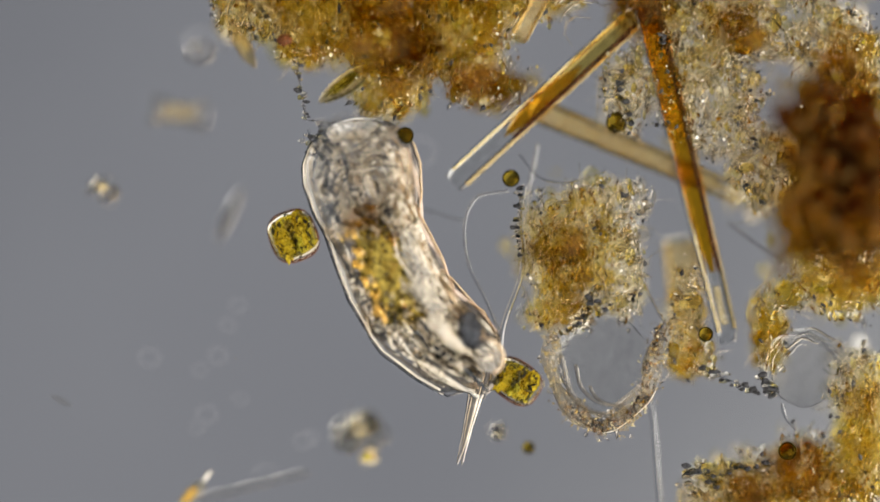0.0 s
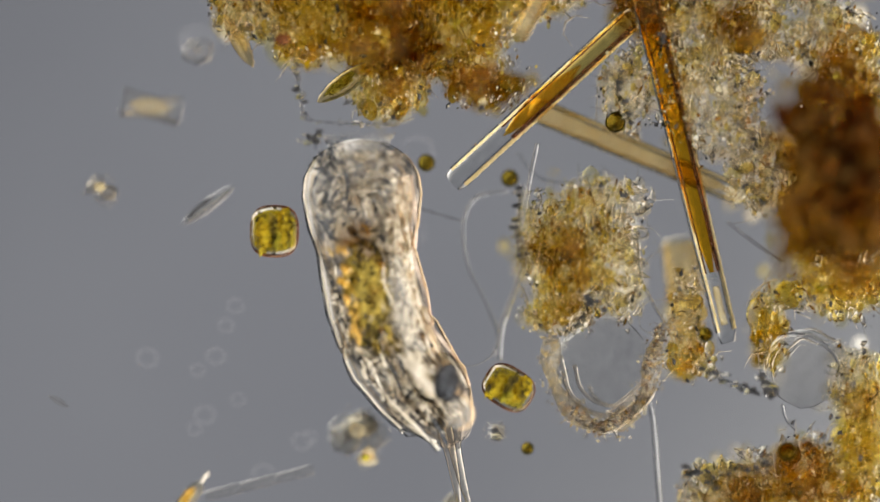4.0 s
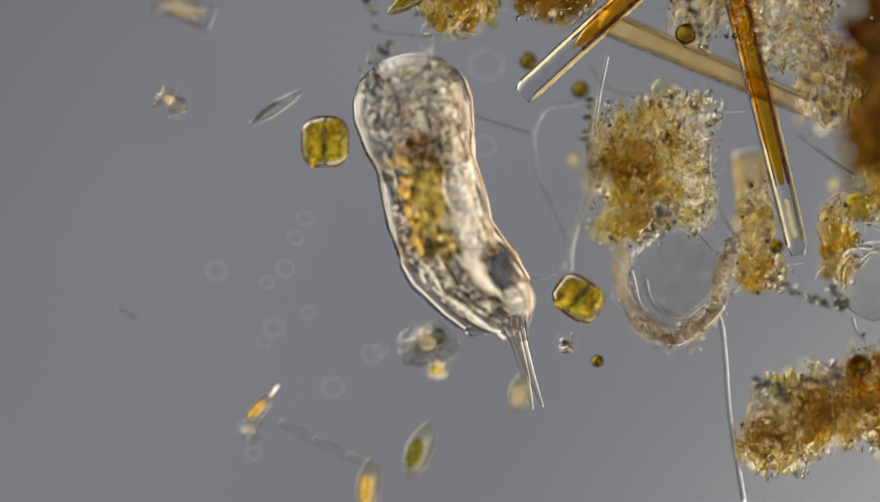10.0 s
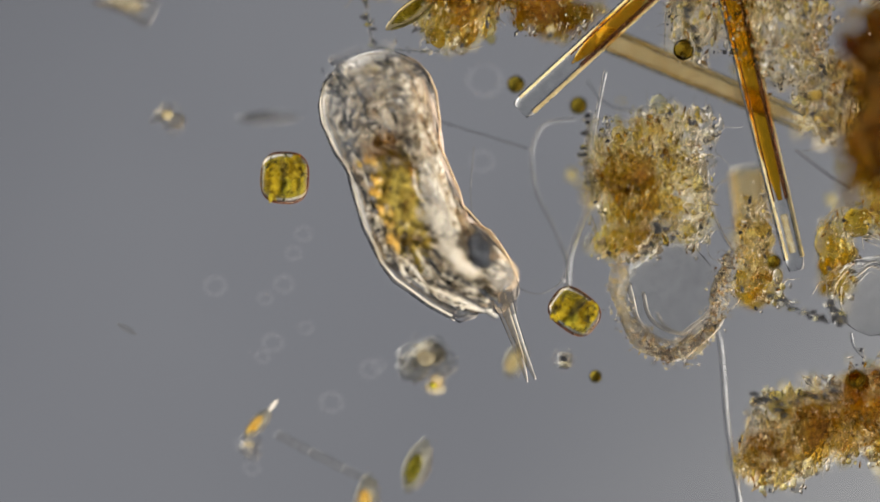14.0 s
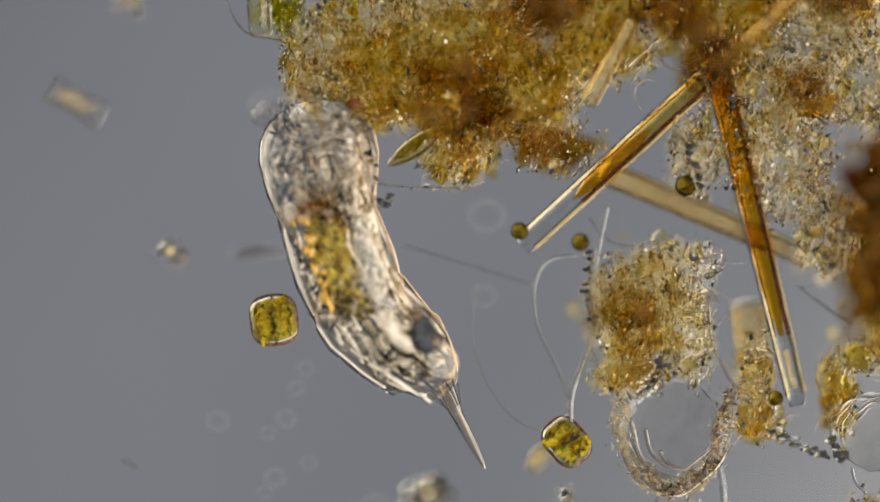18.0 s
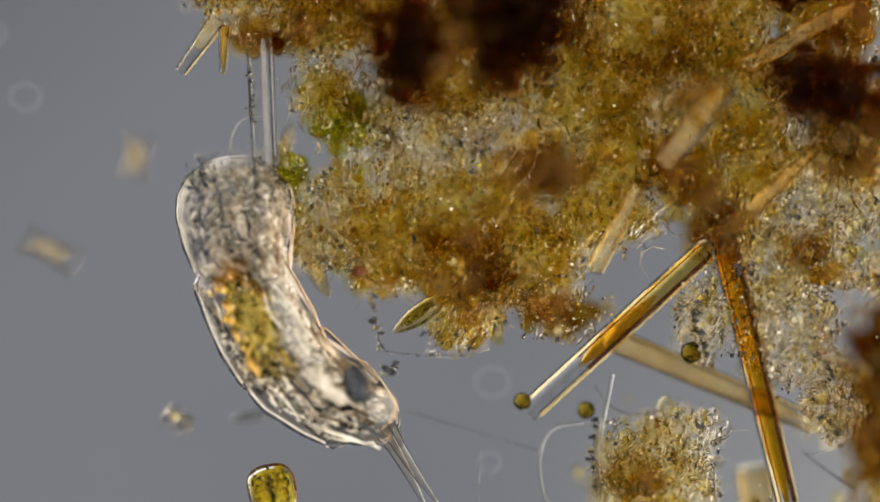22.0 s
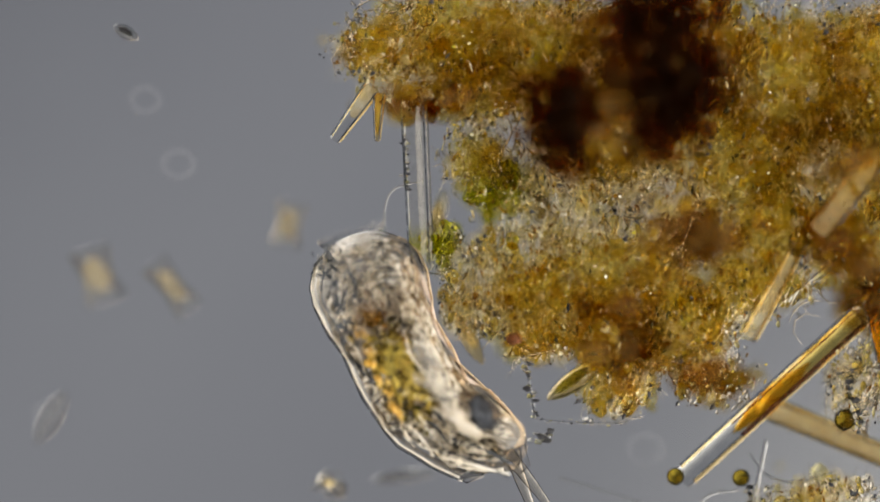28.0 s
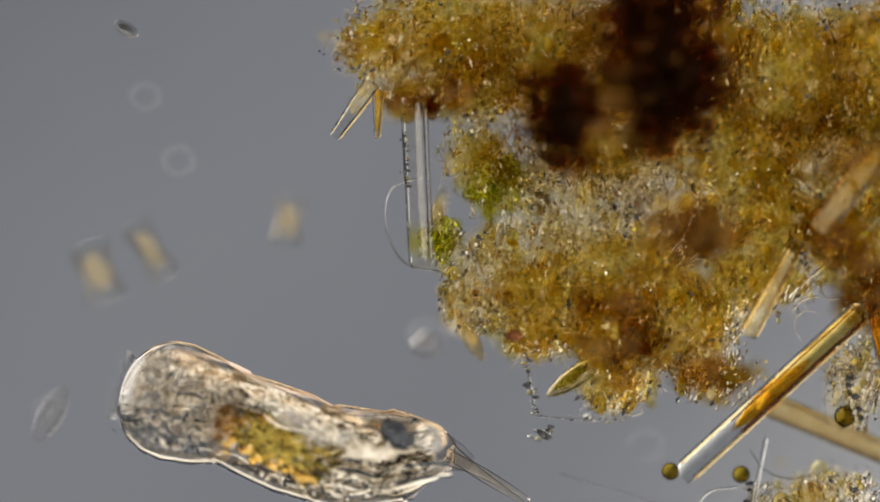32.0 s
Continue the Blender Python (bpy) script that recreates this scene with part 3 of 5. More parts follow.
CLUMPS = [
    # the top bank
    (285, -450, 95, 72, AMBER, T_AMBER, "gel_amber"), (430, -480, 130, 100, AMBER, T_AMBER, "gel_amber"),
    (350, -360, 110, 40, BROWN, T_BROWN, "gel_brown"), (470, -370, 90, 60, AMBER, T_AMBER, "gel_amber"),
    (560, -440, 115, 125, AMBER, T_AMBER, "gel_amber"), (885, -440, 70, 130, BROWN, T_BROWN, "gel_brown"), (768, -430, 112, 155, DARK, T_DARK, "gel_dark"), (772, -335, 78, 95, DARK, T_DARK, "gel_dark"), (700, -405, 80, 90, SOFT, T_BROWN, "gel_brown"), (655, -460, 72, 78, AMBER, T_AMBER, "gel_amber"), (668, -345, 66, 66, SOFT, T_BROWN, "gel_brown"),
    (592, -312, 68, 92, DARK, T_DARK, "gel_dark"), (604, -330, 52, 70, DARK, T_DARK, "gel_dark"), (700, -270, 120, 70, AMBER, T_AMBER, "gel_amber"),
    (440, -250, 60, 60, AMBER, T_AMBER, "gel_amber"), (475, -195, 62, 52, GREEN, T_GREEN, "gel_green"),
    (380, -98, 38, 36, GREEN, T_GREEN, "gel_green"), (530, -95, 75, 60, (("pale", 0.5), ("green", 0.3), ("amber", 0.2)), T_PALE, ""),
    (450, -40, 70, 60, PALE, T_PALE, ""), (560, -10, 90, 75, AMBER, T_AMBER, "gel_amber"),
    (620, -160, 110, 80, PALE, T_PALE, ""), (830, -110, 100, 85, SOFT, T_BROWN, "gel_brown"),
    (710, -40, 120, 90, AMBER, T_AMBER, "gel_amber"), (560, 70, 75, 45, AMBER, T_AMBER, "gel_amber"),
    (700, 70, 110, 85, BROWN, T_BROWN, "gel_brown"), (820, 60, 100, 90, AMBER, T_AMBER, "gel_amber"),
    (870, 150, 80, 50, BROWN, T_BROWN, "gel_brown"), (690, 160, 70, 55, AMBER, T_AMBER, "gel_amber"),
    (930, -250, 130, 110, AMBER, T_AMBER, "gel_amber"), (950, -20, 100, 60, AMBER, T_AMBER, "gel_amber"),
    (1010, -380, 130, 150, AMBER, T_AMBER, "gel_amber"), (1100, -222, 60, 50, SOFT, T_DARK, "gel_brown"), (1100, -110, 80, 80, BROWN, T_BROWN, "gel_brown"),
    (980, -130, 90, 80, AMBER, T_AMBER, "gel_amber"), (1080, -260, 110, 80, PALE, T_PALE, ""),
    (1150, -12, 68, 75, SOFT, T_BROWN, "gel_brown"), (1155, 8, 60, 48, BROWN, T_BROWN, "gel_brown"), (1215, -110, 85, 60, AMBER, T_AMBER, "gel_amber"), (1150, -300, 90, 60, AMBER, T_AMBER, "gel_amber"), (1170, -420, 110, 120, AMBER, T_AMBER, "gel_amber"),
    (1372, -385, 90, 80, BROWN, T_BROWN, "gel_brown"), (1275, -437, 60, 42, DARK, T_DARK, "gel_dark"), (1302, -272, 72, 62, DARK, T_DARK, "gel_brown"),
    (1220, -210, 90, 80, AMBER, T_AMBER, "gel_amber"), (1400, -180, 100, 120, AMBER, T_AMBER, "gel_brown"),
    (1330, -90, 110, 80, PALE, T_PALE, ""), (1310, 45, 60, 50, BROWN, T_BROWN, "gel_brown"),
    (1240, 60, 90, 80, PALE, T_PALE, ""), (1270, 180, 90, 90, PALE, T_PALE, ""),
    (1120, 160, 45, 75, PALE, T_PALE, ""), (1430, 30, 100, 80, PALE, T_PALE, ""),
    (450, 25, 62, 45, PALE, T_PALE, ""), (420, 10, 40, 30, AMBER, T_AMBER, ""),
    (530, -230, 60, 48, PALE, T_PALE, ""), (780, -200, 75, 55, PALE, T_PALE, ""), (655, -215, 60, 40, PALE, T_PALE, ""),
    (1345, -470, 75, 42, SOFT, T_BROWN, "gel_brown"), (1375, -235, 75, 85, DARK, T_DARK, "gel_brown"), (1400, -140, 60, 80, SOFT, T_BROWN, "gel_brown"),
    # the dark right bank
    (1490, 300, 95, 140, SOFT, T_DARK, "gel_dark"), (1512, 285, 78, 112, DARK, T_DARK, "gel_brown"), (1552, 330, 70, 150, SOFT, T_BROWN, "gel_brown"), (1535, 420, 75, 100, SOFT, T_BROWN, "gel_dark"), (1475, 240, 110, 130, SOFT, T_DARK, "gel_dark"), (1480, 390, 110, 130, SOFT, T_BROWN, "gel_brown"),
    (1520, 110, 70, 80, AMBER, T_AMBER, "gel_brown"), (1500, 510, 85, 62, AMBER, T_AMBER, "gel_amber"),
    (1360, 300, 60, 80, PALE, T_PALE, ""), (1376, 590, 30, 85, AMBER, T_AMBER, "gel_amber"),
    (1535, 690, 55, 70, PALE, T_PALE, ""), (1560, 780, 60, 120, AMBER, T_AMBER, "gel_amber"),
    # the middle islet, its ring, and the lower right islet
    (1015, 445, 92, 112, MIXED, T_MIXED, ""), (1005, 450, 60, 70, AMBER, T_AMBER, "gel_amber"), (1000, 455, 38, 42, BROWN, T_BROWN, "gel_brown"),
    (1080, 360, 70, 45, PALE, T_PALE, ""), (1000, 560, 65, 35, AMBER, T_AMBER, "gel_amber"),
    (1110, 480, 40, 90, PALE, T_PALE, ""), (1225, 560, 28, 80, PALE, T_PALE, ""),
    (1235, 640, 45, 40, AMBER, T_AMBER, "gel_amber"), (1365, 880, 85, 75, PALE, T_PALE, ""),
    (1275, 915, 60, 85, PALE, T_PALE, ""), (1340, 900, 52, 60, BROWN, T_BROWN, "gel_brown"), (1248, 945, 54, 56, AMBER, T_AMBER, "gel_brown"), (1460, 870, 90, 90, AMBER, T_AMBER, "gel_brown"),
]
for cx, cy, rx, ry, mix, label, gel in CLUMPS:
    detritus(cx, cy, rx, ry, mix, label, gel=gel)


# ---- needles, rods ----
def needle(name, a, b, width, mat, label, fill=None, fill_to=0.5, taper=0.8, z=0.0, category="diatom", plug=None, rib=0.20, seams=False, edged=False, core=False):
    """A long glass-walled rod from a to b (plan), with side walls, end caps and a coloured filling for a part of it."""
    pa, pb = P(*a, z), P(*b, z)
    d = pb - pa
    ob = thing(name, pa, label, category, "needles and rods", math.degrees(math.atan2(d.y, d.x)))
    L, w = d.length, width / 2000
    xs = [L * k / 30 for k in range(31)]
    prof = [w * (1 - (1 - taper) * x / L) * (0.86 if i in (0, 30) else 1) for i, x in enumerate(xs)]
    shell = part("shell", loft(xs, prof, [p * 0.7 for p in prof], 20, 0.05, a[0]), M[mat], ob)
    for sgn in (1, -1):
        line = [(x, sgn * p * 0.86, 0.0) for x, p in zip(xs[1:-1], prof[1:-1])]
        part("side_rib", tube(line, w * rib, 10), M["silica_straw" if fill else "silica"], shell)
        # Slate lines paint the relief's shade, heaviest on the side away from the light.
        if edged:
            line = [(x, sgn * p * (1.0 if sgn < 0 else 0.62), 0.004) for x, p in zip(xs[1:-1], prof[1:-1])]
            part("edge_line", tube(line, 0.0019 if sgn < 0 else 0.0013, 6), M["slate"], shell, "thin dark edge, relief shade in its colour")
    if seams:
        for f in (-0.62, 0.5, 0.72):
            line = [(x, f * p, 0.35 * p) for x, p in zip(xs[1:int(30 * fill_to)], prof[1:int(30 * fill_to)])]
            part("seam", tube(line, 0.0016, 6), M["rust"], shell, "thin dark seam")
    if fill:
        m = int(30 * fill_to)
        fx = xs[1:m]
        fr = [p * (0.80 + 0.14 * noise.noise(Vector((x * 30, a[1], 0)))) * min(1.0, (m - i) / (0.22 * m) + 0.06) for i, (x, p) in enumerate(zip(fx, prof[1:m]), 1)]
        if plug:
            gx = [L * (plug[0] + (plug[1] - plug[0]) * k / 12) for k in range(13)]
            gr = [w * 0.7 * math.sin(math.pi * (k + 0.6) / 13.2) ** 1.2 for k in range(13)]
            part("amber_plug", loft(gx, gr, [q * 0.5 for q in gr], 14, 0.3, a[0]), M["plug_amber"], ob, "amber plug")
        if core:
            cx = [L * (fill_to - 0.02 + (0.97 - fill_to) * k / 12) for k in range(13)]
            part("core", loft(cx, [w * 0.22] * 13, [w * 0.15] * 13, 12, 0.2, a[0]), M["film"], ob, "straw-coloured core of the tip")
        part("filling", loft(fx, fr, [r * 0.55 for r in fr], 14, 0.25, a[1]), M[fill], ob)
    return ob


needle("needle", (1152, -15), (1302, 610), 50, "silica", "long amber-filled glass needle with a clear tip", fill="silica_amber", fill_to=0.86, taper=0.66, z=-0.025, seams=True, edged=True, core=True)
needle("needle", (1135, 26), (808, 325), 42, "silica", "clear double-walled glass needle with amber middle", fill="silica_pale_honey", fill_to=0.74, taper=1.0, z=-0.022, plug=(0.30, 0.72), seams=True, edged=True)
needle("needle", (950, 190), (1330, 350), 42, "silica", "pale straw-coloured needle crossing under others", fill="tan_sap", fill_to=0.97, taper=0.8, z=-0.045, rib=0.28, edged=True)
needle("needle", (922, 72), (1015, -100), 30, "silica", "short pale needle leaning on detritus", fill="faint_sap", fill_to=0.9, taper=0.7, z=0.035, rib=0.3)
upright = needle("rod", (330, -352), (344, -50), 48, "faint", "clear upright glass rod beside the bank", taper=0.9, z=0.01, edged=True, rib=0.1)
part("inner_band", loft([0.01 + 0.28 * k / 20 for k in range(21)], [0.0065 * math.sin(math.pi * (k + 0.5) / 21) ** 0.3 for k in range(21)], [0.004] * 21, 12, 0.3, 2.0, bend=lambda x: 0.005), M["sac"], upright, "white band inside the rod")
needle("rod", (258, -378), (188, -281), 34, "silica", "short clear glass rod standing off the bank", taper=0.6, z=0.0, rib=0.12, edged=True, fill="faint_sap", fill_to=0.6)
needle("rod", (268, -366), (264, -280), 22, "silica_straw", "short straw-coloured rod under the bank", fill="straw_sap", fill_to=0.9, taper=0.4, edged=True)


def thread(pts, radius, label, z=0.0, mat="thread"):
    line = curve_points([P(x, y, z) for x, y in pts])
    o = line[0].copy()
    ob = mesh_object("thread", *tube([p - o for p in line], radius / 1000, 8), M[mat], None, True)
    ob.location = o
    return tagged(ob, label, "filament", "fine threads")


thread([(1155, 705), (1166, 740), (1172, 800), (1178, 880), (1190, 960), (1205, 1050)], 5, "clear stalk hanging from a detritus ring", -0.035)
thread([(905, 340), (850, 352), (828, 400), (835, 470), (868, 540), (890, 600), (880, 634)], 2.4, "fine clear looping thread", 0.028)
thread([(935, 330), (925, 400), (930, 480), (897, 578), (891, 638)], 4.6, "clear thread along the islet", 0.028)
thread([(925, 275), (960, 315), (1010, 325), (1080, 305)], 2, "fine clear looping thread", 0.03)
thread([(1140, 430), (1145, 490), (1170, 550), (1190, 580)], 2.5, "fine clear thread below a needle")
thread([(345, -210), (290, -190), (278, -130), (310, -60), (380, -40)], 2, "fine clear loop beside a rod")
thread([(592, 322), (700, 355), (830, 395)], 2.2, "faint fine thread lying in the water", -0.04)
thread([(725, 390), (720, 490), (745, 570), (790, 630), (840, 652), (885, 625), (905, 560)], 1.5, "faint wide loop of fine thread", -0.02, "faint")
thread([(1365, 640), (1385, 605), (1430, 598), (1485, 625), (1515, 685)], 4, "clear curved edge of a thin veil", -0.02)
thread([(1352, 620), (1358, 660), (1366, 705)], 3, "fine clear thread by the lower bank")
thread([(1395, 720), (1402, 745), (1420, 765)], 3, "short clear thread by the lower bank")
thread([(1300, 395), (1345, 430), (1400, 470)], 3, "pale fine thread under a needle", -0.03)
thread([(960, 255), (945, 330), (935, 400)], 4, "clear thread rising from the islet", -0.02)


def ring(x, y, rx, ry, label):
    ob = thing("detritus_ring", P(x, y, 0), label, "detritus")
    pts = curve_points([(-0.09, 0.055, 0), (-0.092, 0.0, 0), (-0.075, -0.048, 0), (-0.035, -0.092, 0), (0.005, -0.104, 0), (0.045, -0.085, 0), (0.078, -0.045, 0),
                        (0.09, 0.015, 0), (0.105, 0.07, 0)], 5)
    part("wall", tube(pts, [0.014 + 0.005 * math.sin(k * 0.6) for k in range(41)], 10), M["gel_pale"], ob)
    part("membrane", lump(rx / 1080, ry / 1080, 0.02, 0.2, 2.5, 3), M["veil"], ob)
    for k, (f, dx, dy, r) in enumerate(((0.86, 0.006, 0.004, 0.0046), (0.70, 0.012, 0.006, 0.0036), (1.08, 0.0, 0.0, 0.0042), (0.55, 0.02, -0.01, 0.003), (0.78, -0.004, 0.0, 0.003))):
        fold = [(p[0] * f + dx + 0.004 * math.sin(i * 0.5 + k), p[1] * f + dy, 0.01 * k - 0.01) for i, p in enumerate(pts[3 + 2 * k:38 - 3 * k])]
        part("fold", tube(fold, r, 7), M["fold"], ob, "clear curved fold of the membrane")
    low = [p for p in pts if p[1] < -0.06 or p[0] > 0.06]
    for name, mat, n, sp, s0, s1, among in (("wall_floc", "film", 220, 0.012, 0.0010, 0.0026, pts), ("splinter_mass", "fold", 240, 0.013, 0.0014, 0.0034, pts), ("pale_floc", "film", 160, 0.012, 0.0010, 0.0026, pts),
                                            ("olive_floc", "umber", 300, 0.007, 0.0010, 0.0024, low), ("dark_grit", "grain_dark", 200, 0.006, 0.0010, 0.0028, low)):
        c = np.array([among[i] for i in rng.integers(0, len(among), n)]) + rng.normal(size=(n, 3)) * sp
        big_mesh(name, shards(c, rng.uniform(s0, s1, n), None, 1.0, 1.8), M[mat], ob)
    c = np.array([pts[i] for i in rng.integers(0, len(pts), 140)]) + rng.normal(size=(140, 3)) * 0.010
    big_mesh("clear_grit", grains(c, rng.uniform(0.0015, 0.0034, 140)), M["grain"], ob)
    return ob


ring(1075, 655, 95, 95, "round membrane ring edged with amber detritus")


def bubble(x, y, r, label):
    """A thin round veil with curved folds."""
    ob = thing("veil", P(x, y, -0.01), label, "membrane")
    q = r / 1000
    part("membrane", lump(q, q * 0.9, 0.02, 0.15, 2.0, x), M["veil"], ob)
    for k in range(6):
        a0, f = radians(20 + 24 * k), 0.98 - 0.13 * (k % 4)
        arc = [(q * f * math.cos(a0 + j * 0.13), q * 0.9 * f * math.sin(a0 + j * 0.13) + 0.004 * math.sin(j * 0.9 + k * 2), 0.012) for j in range(11)]
        part("fold", tube(arc, [(0.0006 + 0.0022 * math.sin(math.pi * j / 10)) for j in range(11)], 7), M["fibre" if k % 2 else "fold"], ob, "clear curved fold of the membrane")
    return ob


bubble(1440, 655, 76, "thin round veil with curved folds by the bank")


def beaded_chain(pts, r, label, mat="grain_dark", beads=14, z=0.02):
    """A thread set with uneven beads."""
    line = curve_points([P(x, y, z) for x, y in pts])
    o = line[0].copy()
    ob = thing("beaded_chain", o, label, "filament")
    part("thread", tube([p - o for p in line], r / 2600, 6), M["thread"], ob)
    for k in range(beads):
        p = line[int((k + random.random() * 0.6) * (len(line) - 1) / beads)] - o
        q = r / 1000 * random.uniform(0.25, 0.8)
        part("bead", moved(lump(q * 1.3, q * 0.8, q * 0.8, 0.7, 2.4, k * 3.1, 12, 8), Matrix.Translation(p + Vector((random.gauss(0, q * 1.2), random.gauss(0, q * 1.2), 0)))), M[("clod_pale", mat, "grain", "clod_amber", mat, "grain_dark")[k % 6]], ob)
    return ob


beaded_chain([(528, 100), (532, 135), (540, 175), (545, 212)], 6, "dark beaded chain hanging from the bank", beads=30)
beaded_chain([(545, 214), (600, 220), (650, 222), (700, 222)], 3.5, "straight dark thread along the bank's foot", beads=18)
beaded_chain([(548, 240), (562, 250), (575, 240)], 8, "small knot of dark grains", beads=18)
beaded_chain([(312, -290), (316, -240), (318, -190)], 5, "dark specks along a glass rod", beads=26)
beaded_chain([(1255, 655), (1290, 675), (1330, 690), (1352, 700)], 7, "chain of grains between banks", beads=30)
beaded_chain([(930, 330), (925, 380), (922, 420), (930, 470)], 6, "grains strung along a thread", beads=34)
beaded_chain([(1222, 860), (1235, 838), (1262, 846), (1278, 870)], 8, "knot of dark and glassy grains on the lower islet", "clod_pale", 44)
beaded_chain([(1290, 845), (1315, 832), (1340, 838), (1375, 825)], 7, "row of dark and glassy grains on the lower islet", "clod_pale", 40)
beaded_chain([(1062, 515), (1048, 545), (1036, 570), (1012, 592)], 8, "dark and glassy grains above the ring", "clod_pale", 60)
beaded_chain([(1352, 672), (1375, 690), (1372, 705)], 8, "dark grains at the veil's foot", beads=30)
beaded_chain([(1108, 130), (1100, 160), (1115, 190), (1125, 225)], 8, "cluster of dark and glassy grains", "clod_pale", 60)


def jointed_rod(x, y, length, joints, label, z=-0.05):
    """A faint straight chain of short clear cells."""
    ob = thing("jointed_rod", P(x, y, z), label, "alga")
    q = length / joints / 1000
    for k in range(joints):
        xs = [q * (k - joints / 2 + f) for f in (0.005, 0.03, 0.5, 0.97, 0.995)]
        r = [0.0072, 0.0082, 0.0085, 0.0082, 0.0072]
        part("cell", loft(xs, r, r, 12, 0.08, k), M["faint"], ob)
    return ob


rod_chain = jointed_rod(455, 930, 200, 3, "faint jointed chain of clear cells adrift")


def faint_ring(x, y, r, z=-0.05):
    """A tiny empty shell seen as a thin ring."""
    ring_pts = [(r / 1000 * math.cos(a), r / 1150 * math.sin(a), 0) for a in [2 * math.pi * k / 20 for k in range(21)]]
    ob = mesh_object("ring_shell", *tube(ring_pts, r / 4200, 8), M["ghost"], None, True)
    ob.location = P(x, y, z)
    return tagged(ob, "faint empty ring-shaped shell adrift in water", "particle", "faint rings")


for x, y, r in ((420, 545, 14), (403, 580, 13), (385, 635, 16), (352, 660, 12), (365, 740, 17), (347, 765, 12), (425, 713, 12), (262, 638, 18), (540, 787, 17),
                (470, 847, 19), (555, 780, 12), (-153, -356, 25), (-93, -241, 27), (350, 70, 30), (745, 270, 30), (740, 415, 20), (345, 75, 14), (-330, 205, 22), (348, 75, 22), (328, 964, 14), (310, 920, 12)):
    faint_ring(x, y, r)
needle("needle", (1218, 425), (1238, 640), 62, "faint_gold", "broad straw-coloured needle out of focus", fill="faint_sap", fill_to=0.95, taper=0.8, z=-0.10)
needle("needle", (1202, -35), (1325, -152), 26, "silica_straw", "straw needle lying over the bank", fill="faint_sap", fill_to=0.95, taper=0.7, z=0.02)
needle("needle", (1000, 10), (1075, -60), 14, "silica", "thin clear needle across a gap", taper=0.8, z=0.0)
needle("needle", (1040, -112), (1165, -272), 42, "faint_gold", "straw-coloured band lying over the bank", fill="faint_sap", fill_to=0.95, taper=1.0, z=0.05, edged=True)
needle("needle", (1172, -282), (1420, -420), 36, "silica_straw", "long straw-coloured band sunk in the bank", fill="faint_sap", fill_to=0.95, taper=0.8, z=-0.03)

# ---- golden box-shaped cells ----
def golden_cell(place, w, h, rz, label):
    ob = thing("golden_cell", place, label, "alga", "golden cells", rz)
    n = 16
    xs = [w * (k / n - 0.5) for k in range(n + 1)]
    ry = [h / 2 * (0.68 + 0.32 * math.sin(math.pi * k / n) ** 0.6) for k in range(n + 1)]
    shell = part("shell", loft(xs, ry, [r * 0.7 for r in ry], 28, 0.06, w), M["silica"], ob)
    rim = [(w / 2 * math.copysign(abs(math.cos(a)) ** 0.70, math.cos(a)), h / 2 * math.copysign(abs(math.sin(a)) ** 0.70, math.sin(a)), 0)
           for a in [2 * math.pi * k / 40 for k in range(41)]]
    part("rim", tube(rim, 0.0028, 8), M["fold"], shell, "clear thick shell rim")
    part("girdle", tube([(0, h * 0.49 * math.cos(a), h * 0.34 * math.sin(a)) for a in [2 * math.pi * k / 28 for k in range(29)]], 0.0022, 6), M["silica"], shell)
    outer = [(x * 1.06, y * 1.06, -0.006) for x, y, q in rim]
    part("outline", tube(outer, 0.0024, 6), M["rust"], shell, "thin dark outer edge")
    part("sap", loft([x * 0.86 for x in xs], [r * 0.84 for r in ry], [r * 0.4 for r in ry], 20, 0.1, h), M["yellow_sap"], ob, "yellow sap")
    for sx in (-1, 1):
        g = lump(w * 0.17, h * 0.36, h * 0.15, 0.45, 2.6, sx * 3.7 + w * 50, 26, 16)
        part("chloroplast", moved(g, Matrix.Translation((sx * 0.24 * w, 0.01 * sx, 0.006))), M["chloroplast"], ob, "golden lobed plate")
    for k, (px, py, f) in enumerate(((-0.03, 0.22, 0.8), (0.05, -0.14, 1.0), (-0.02, 0.02, 0.7), (0.02, -0.34, 0.6))):
        g = lump(w * 0.10 * f, h * 0.15 * f, h * 0.12, 0.6, 2.8, k * 1.7 + w * 50, 18, 12)
        part("oil_drop", moved(g, Matrix.Translation((px * w, py * h, 0.012))), M["green" if k % 2 else "gut"], ob, "olive inner lobe")
    c = np.stack([rng.uniform(-0.40, 0.40, 130) * w, rng.uniform(-0.40, 0.40, 130) * h, rng.uniform(0.012, 0.026, 130)], 1)
    c = c[(np.abs(c[:, 0]) > 0.3 * w) | (np.abs(c[:, 1]) > 0.3 * h) | (np.abs(c[:, 0]) < 0.08 * w)]
    big_mesh("dark_fleck_mass", shards(c, rng.uniform(0.0014, 0.0030, len(c)), 1.57, 0.5, 2.6), M["gut_dark"], ob, "dark flecks")
    return ob


cell_a = golden_cell(P(522, 420, 0), 0.078, 0.084, 8, "golden-brown box-shaped cell adrift beside the animal")
cell_b = golden_cell(P(920, 680, -0.02), 0.084, 0.066, -30, "golden-brown box-shaped cell near a detritus ring")


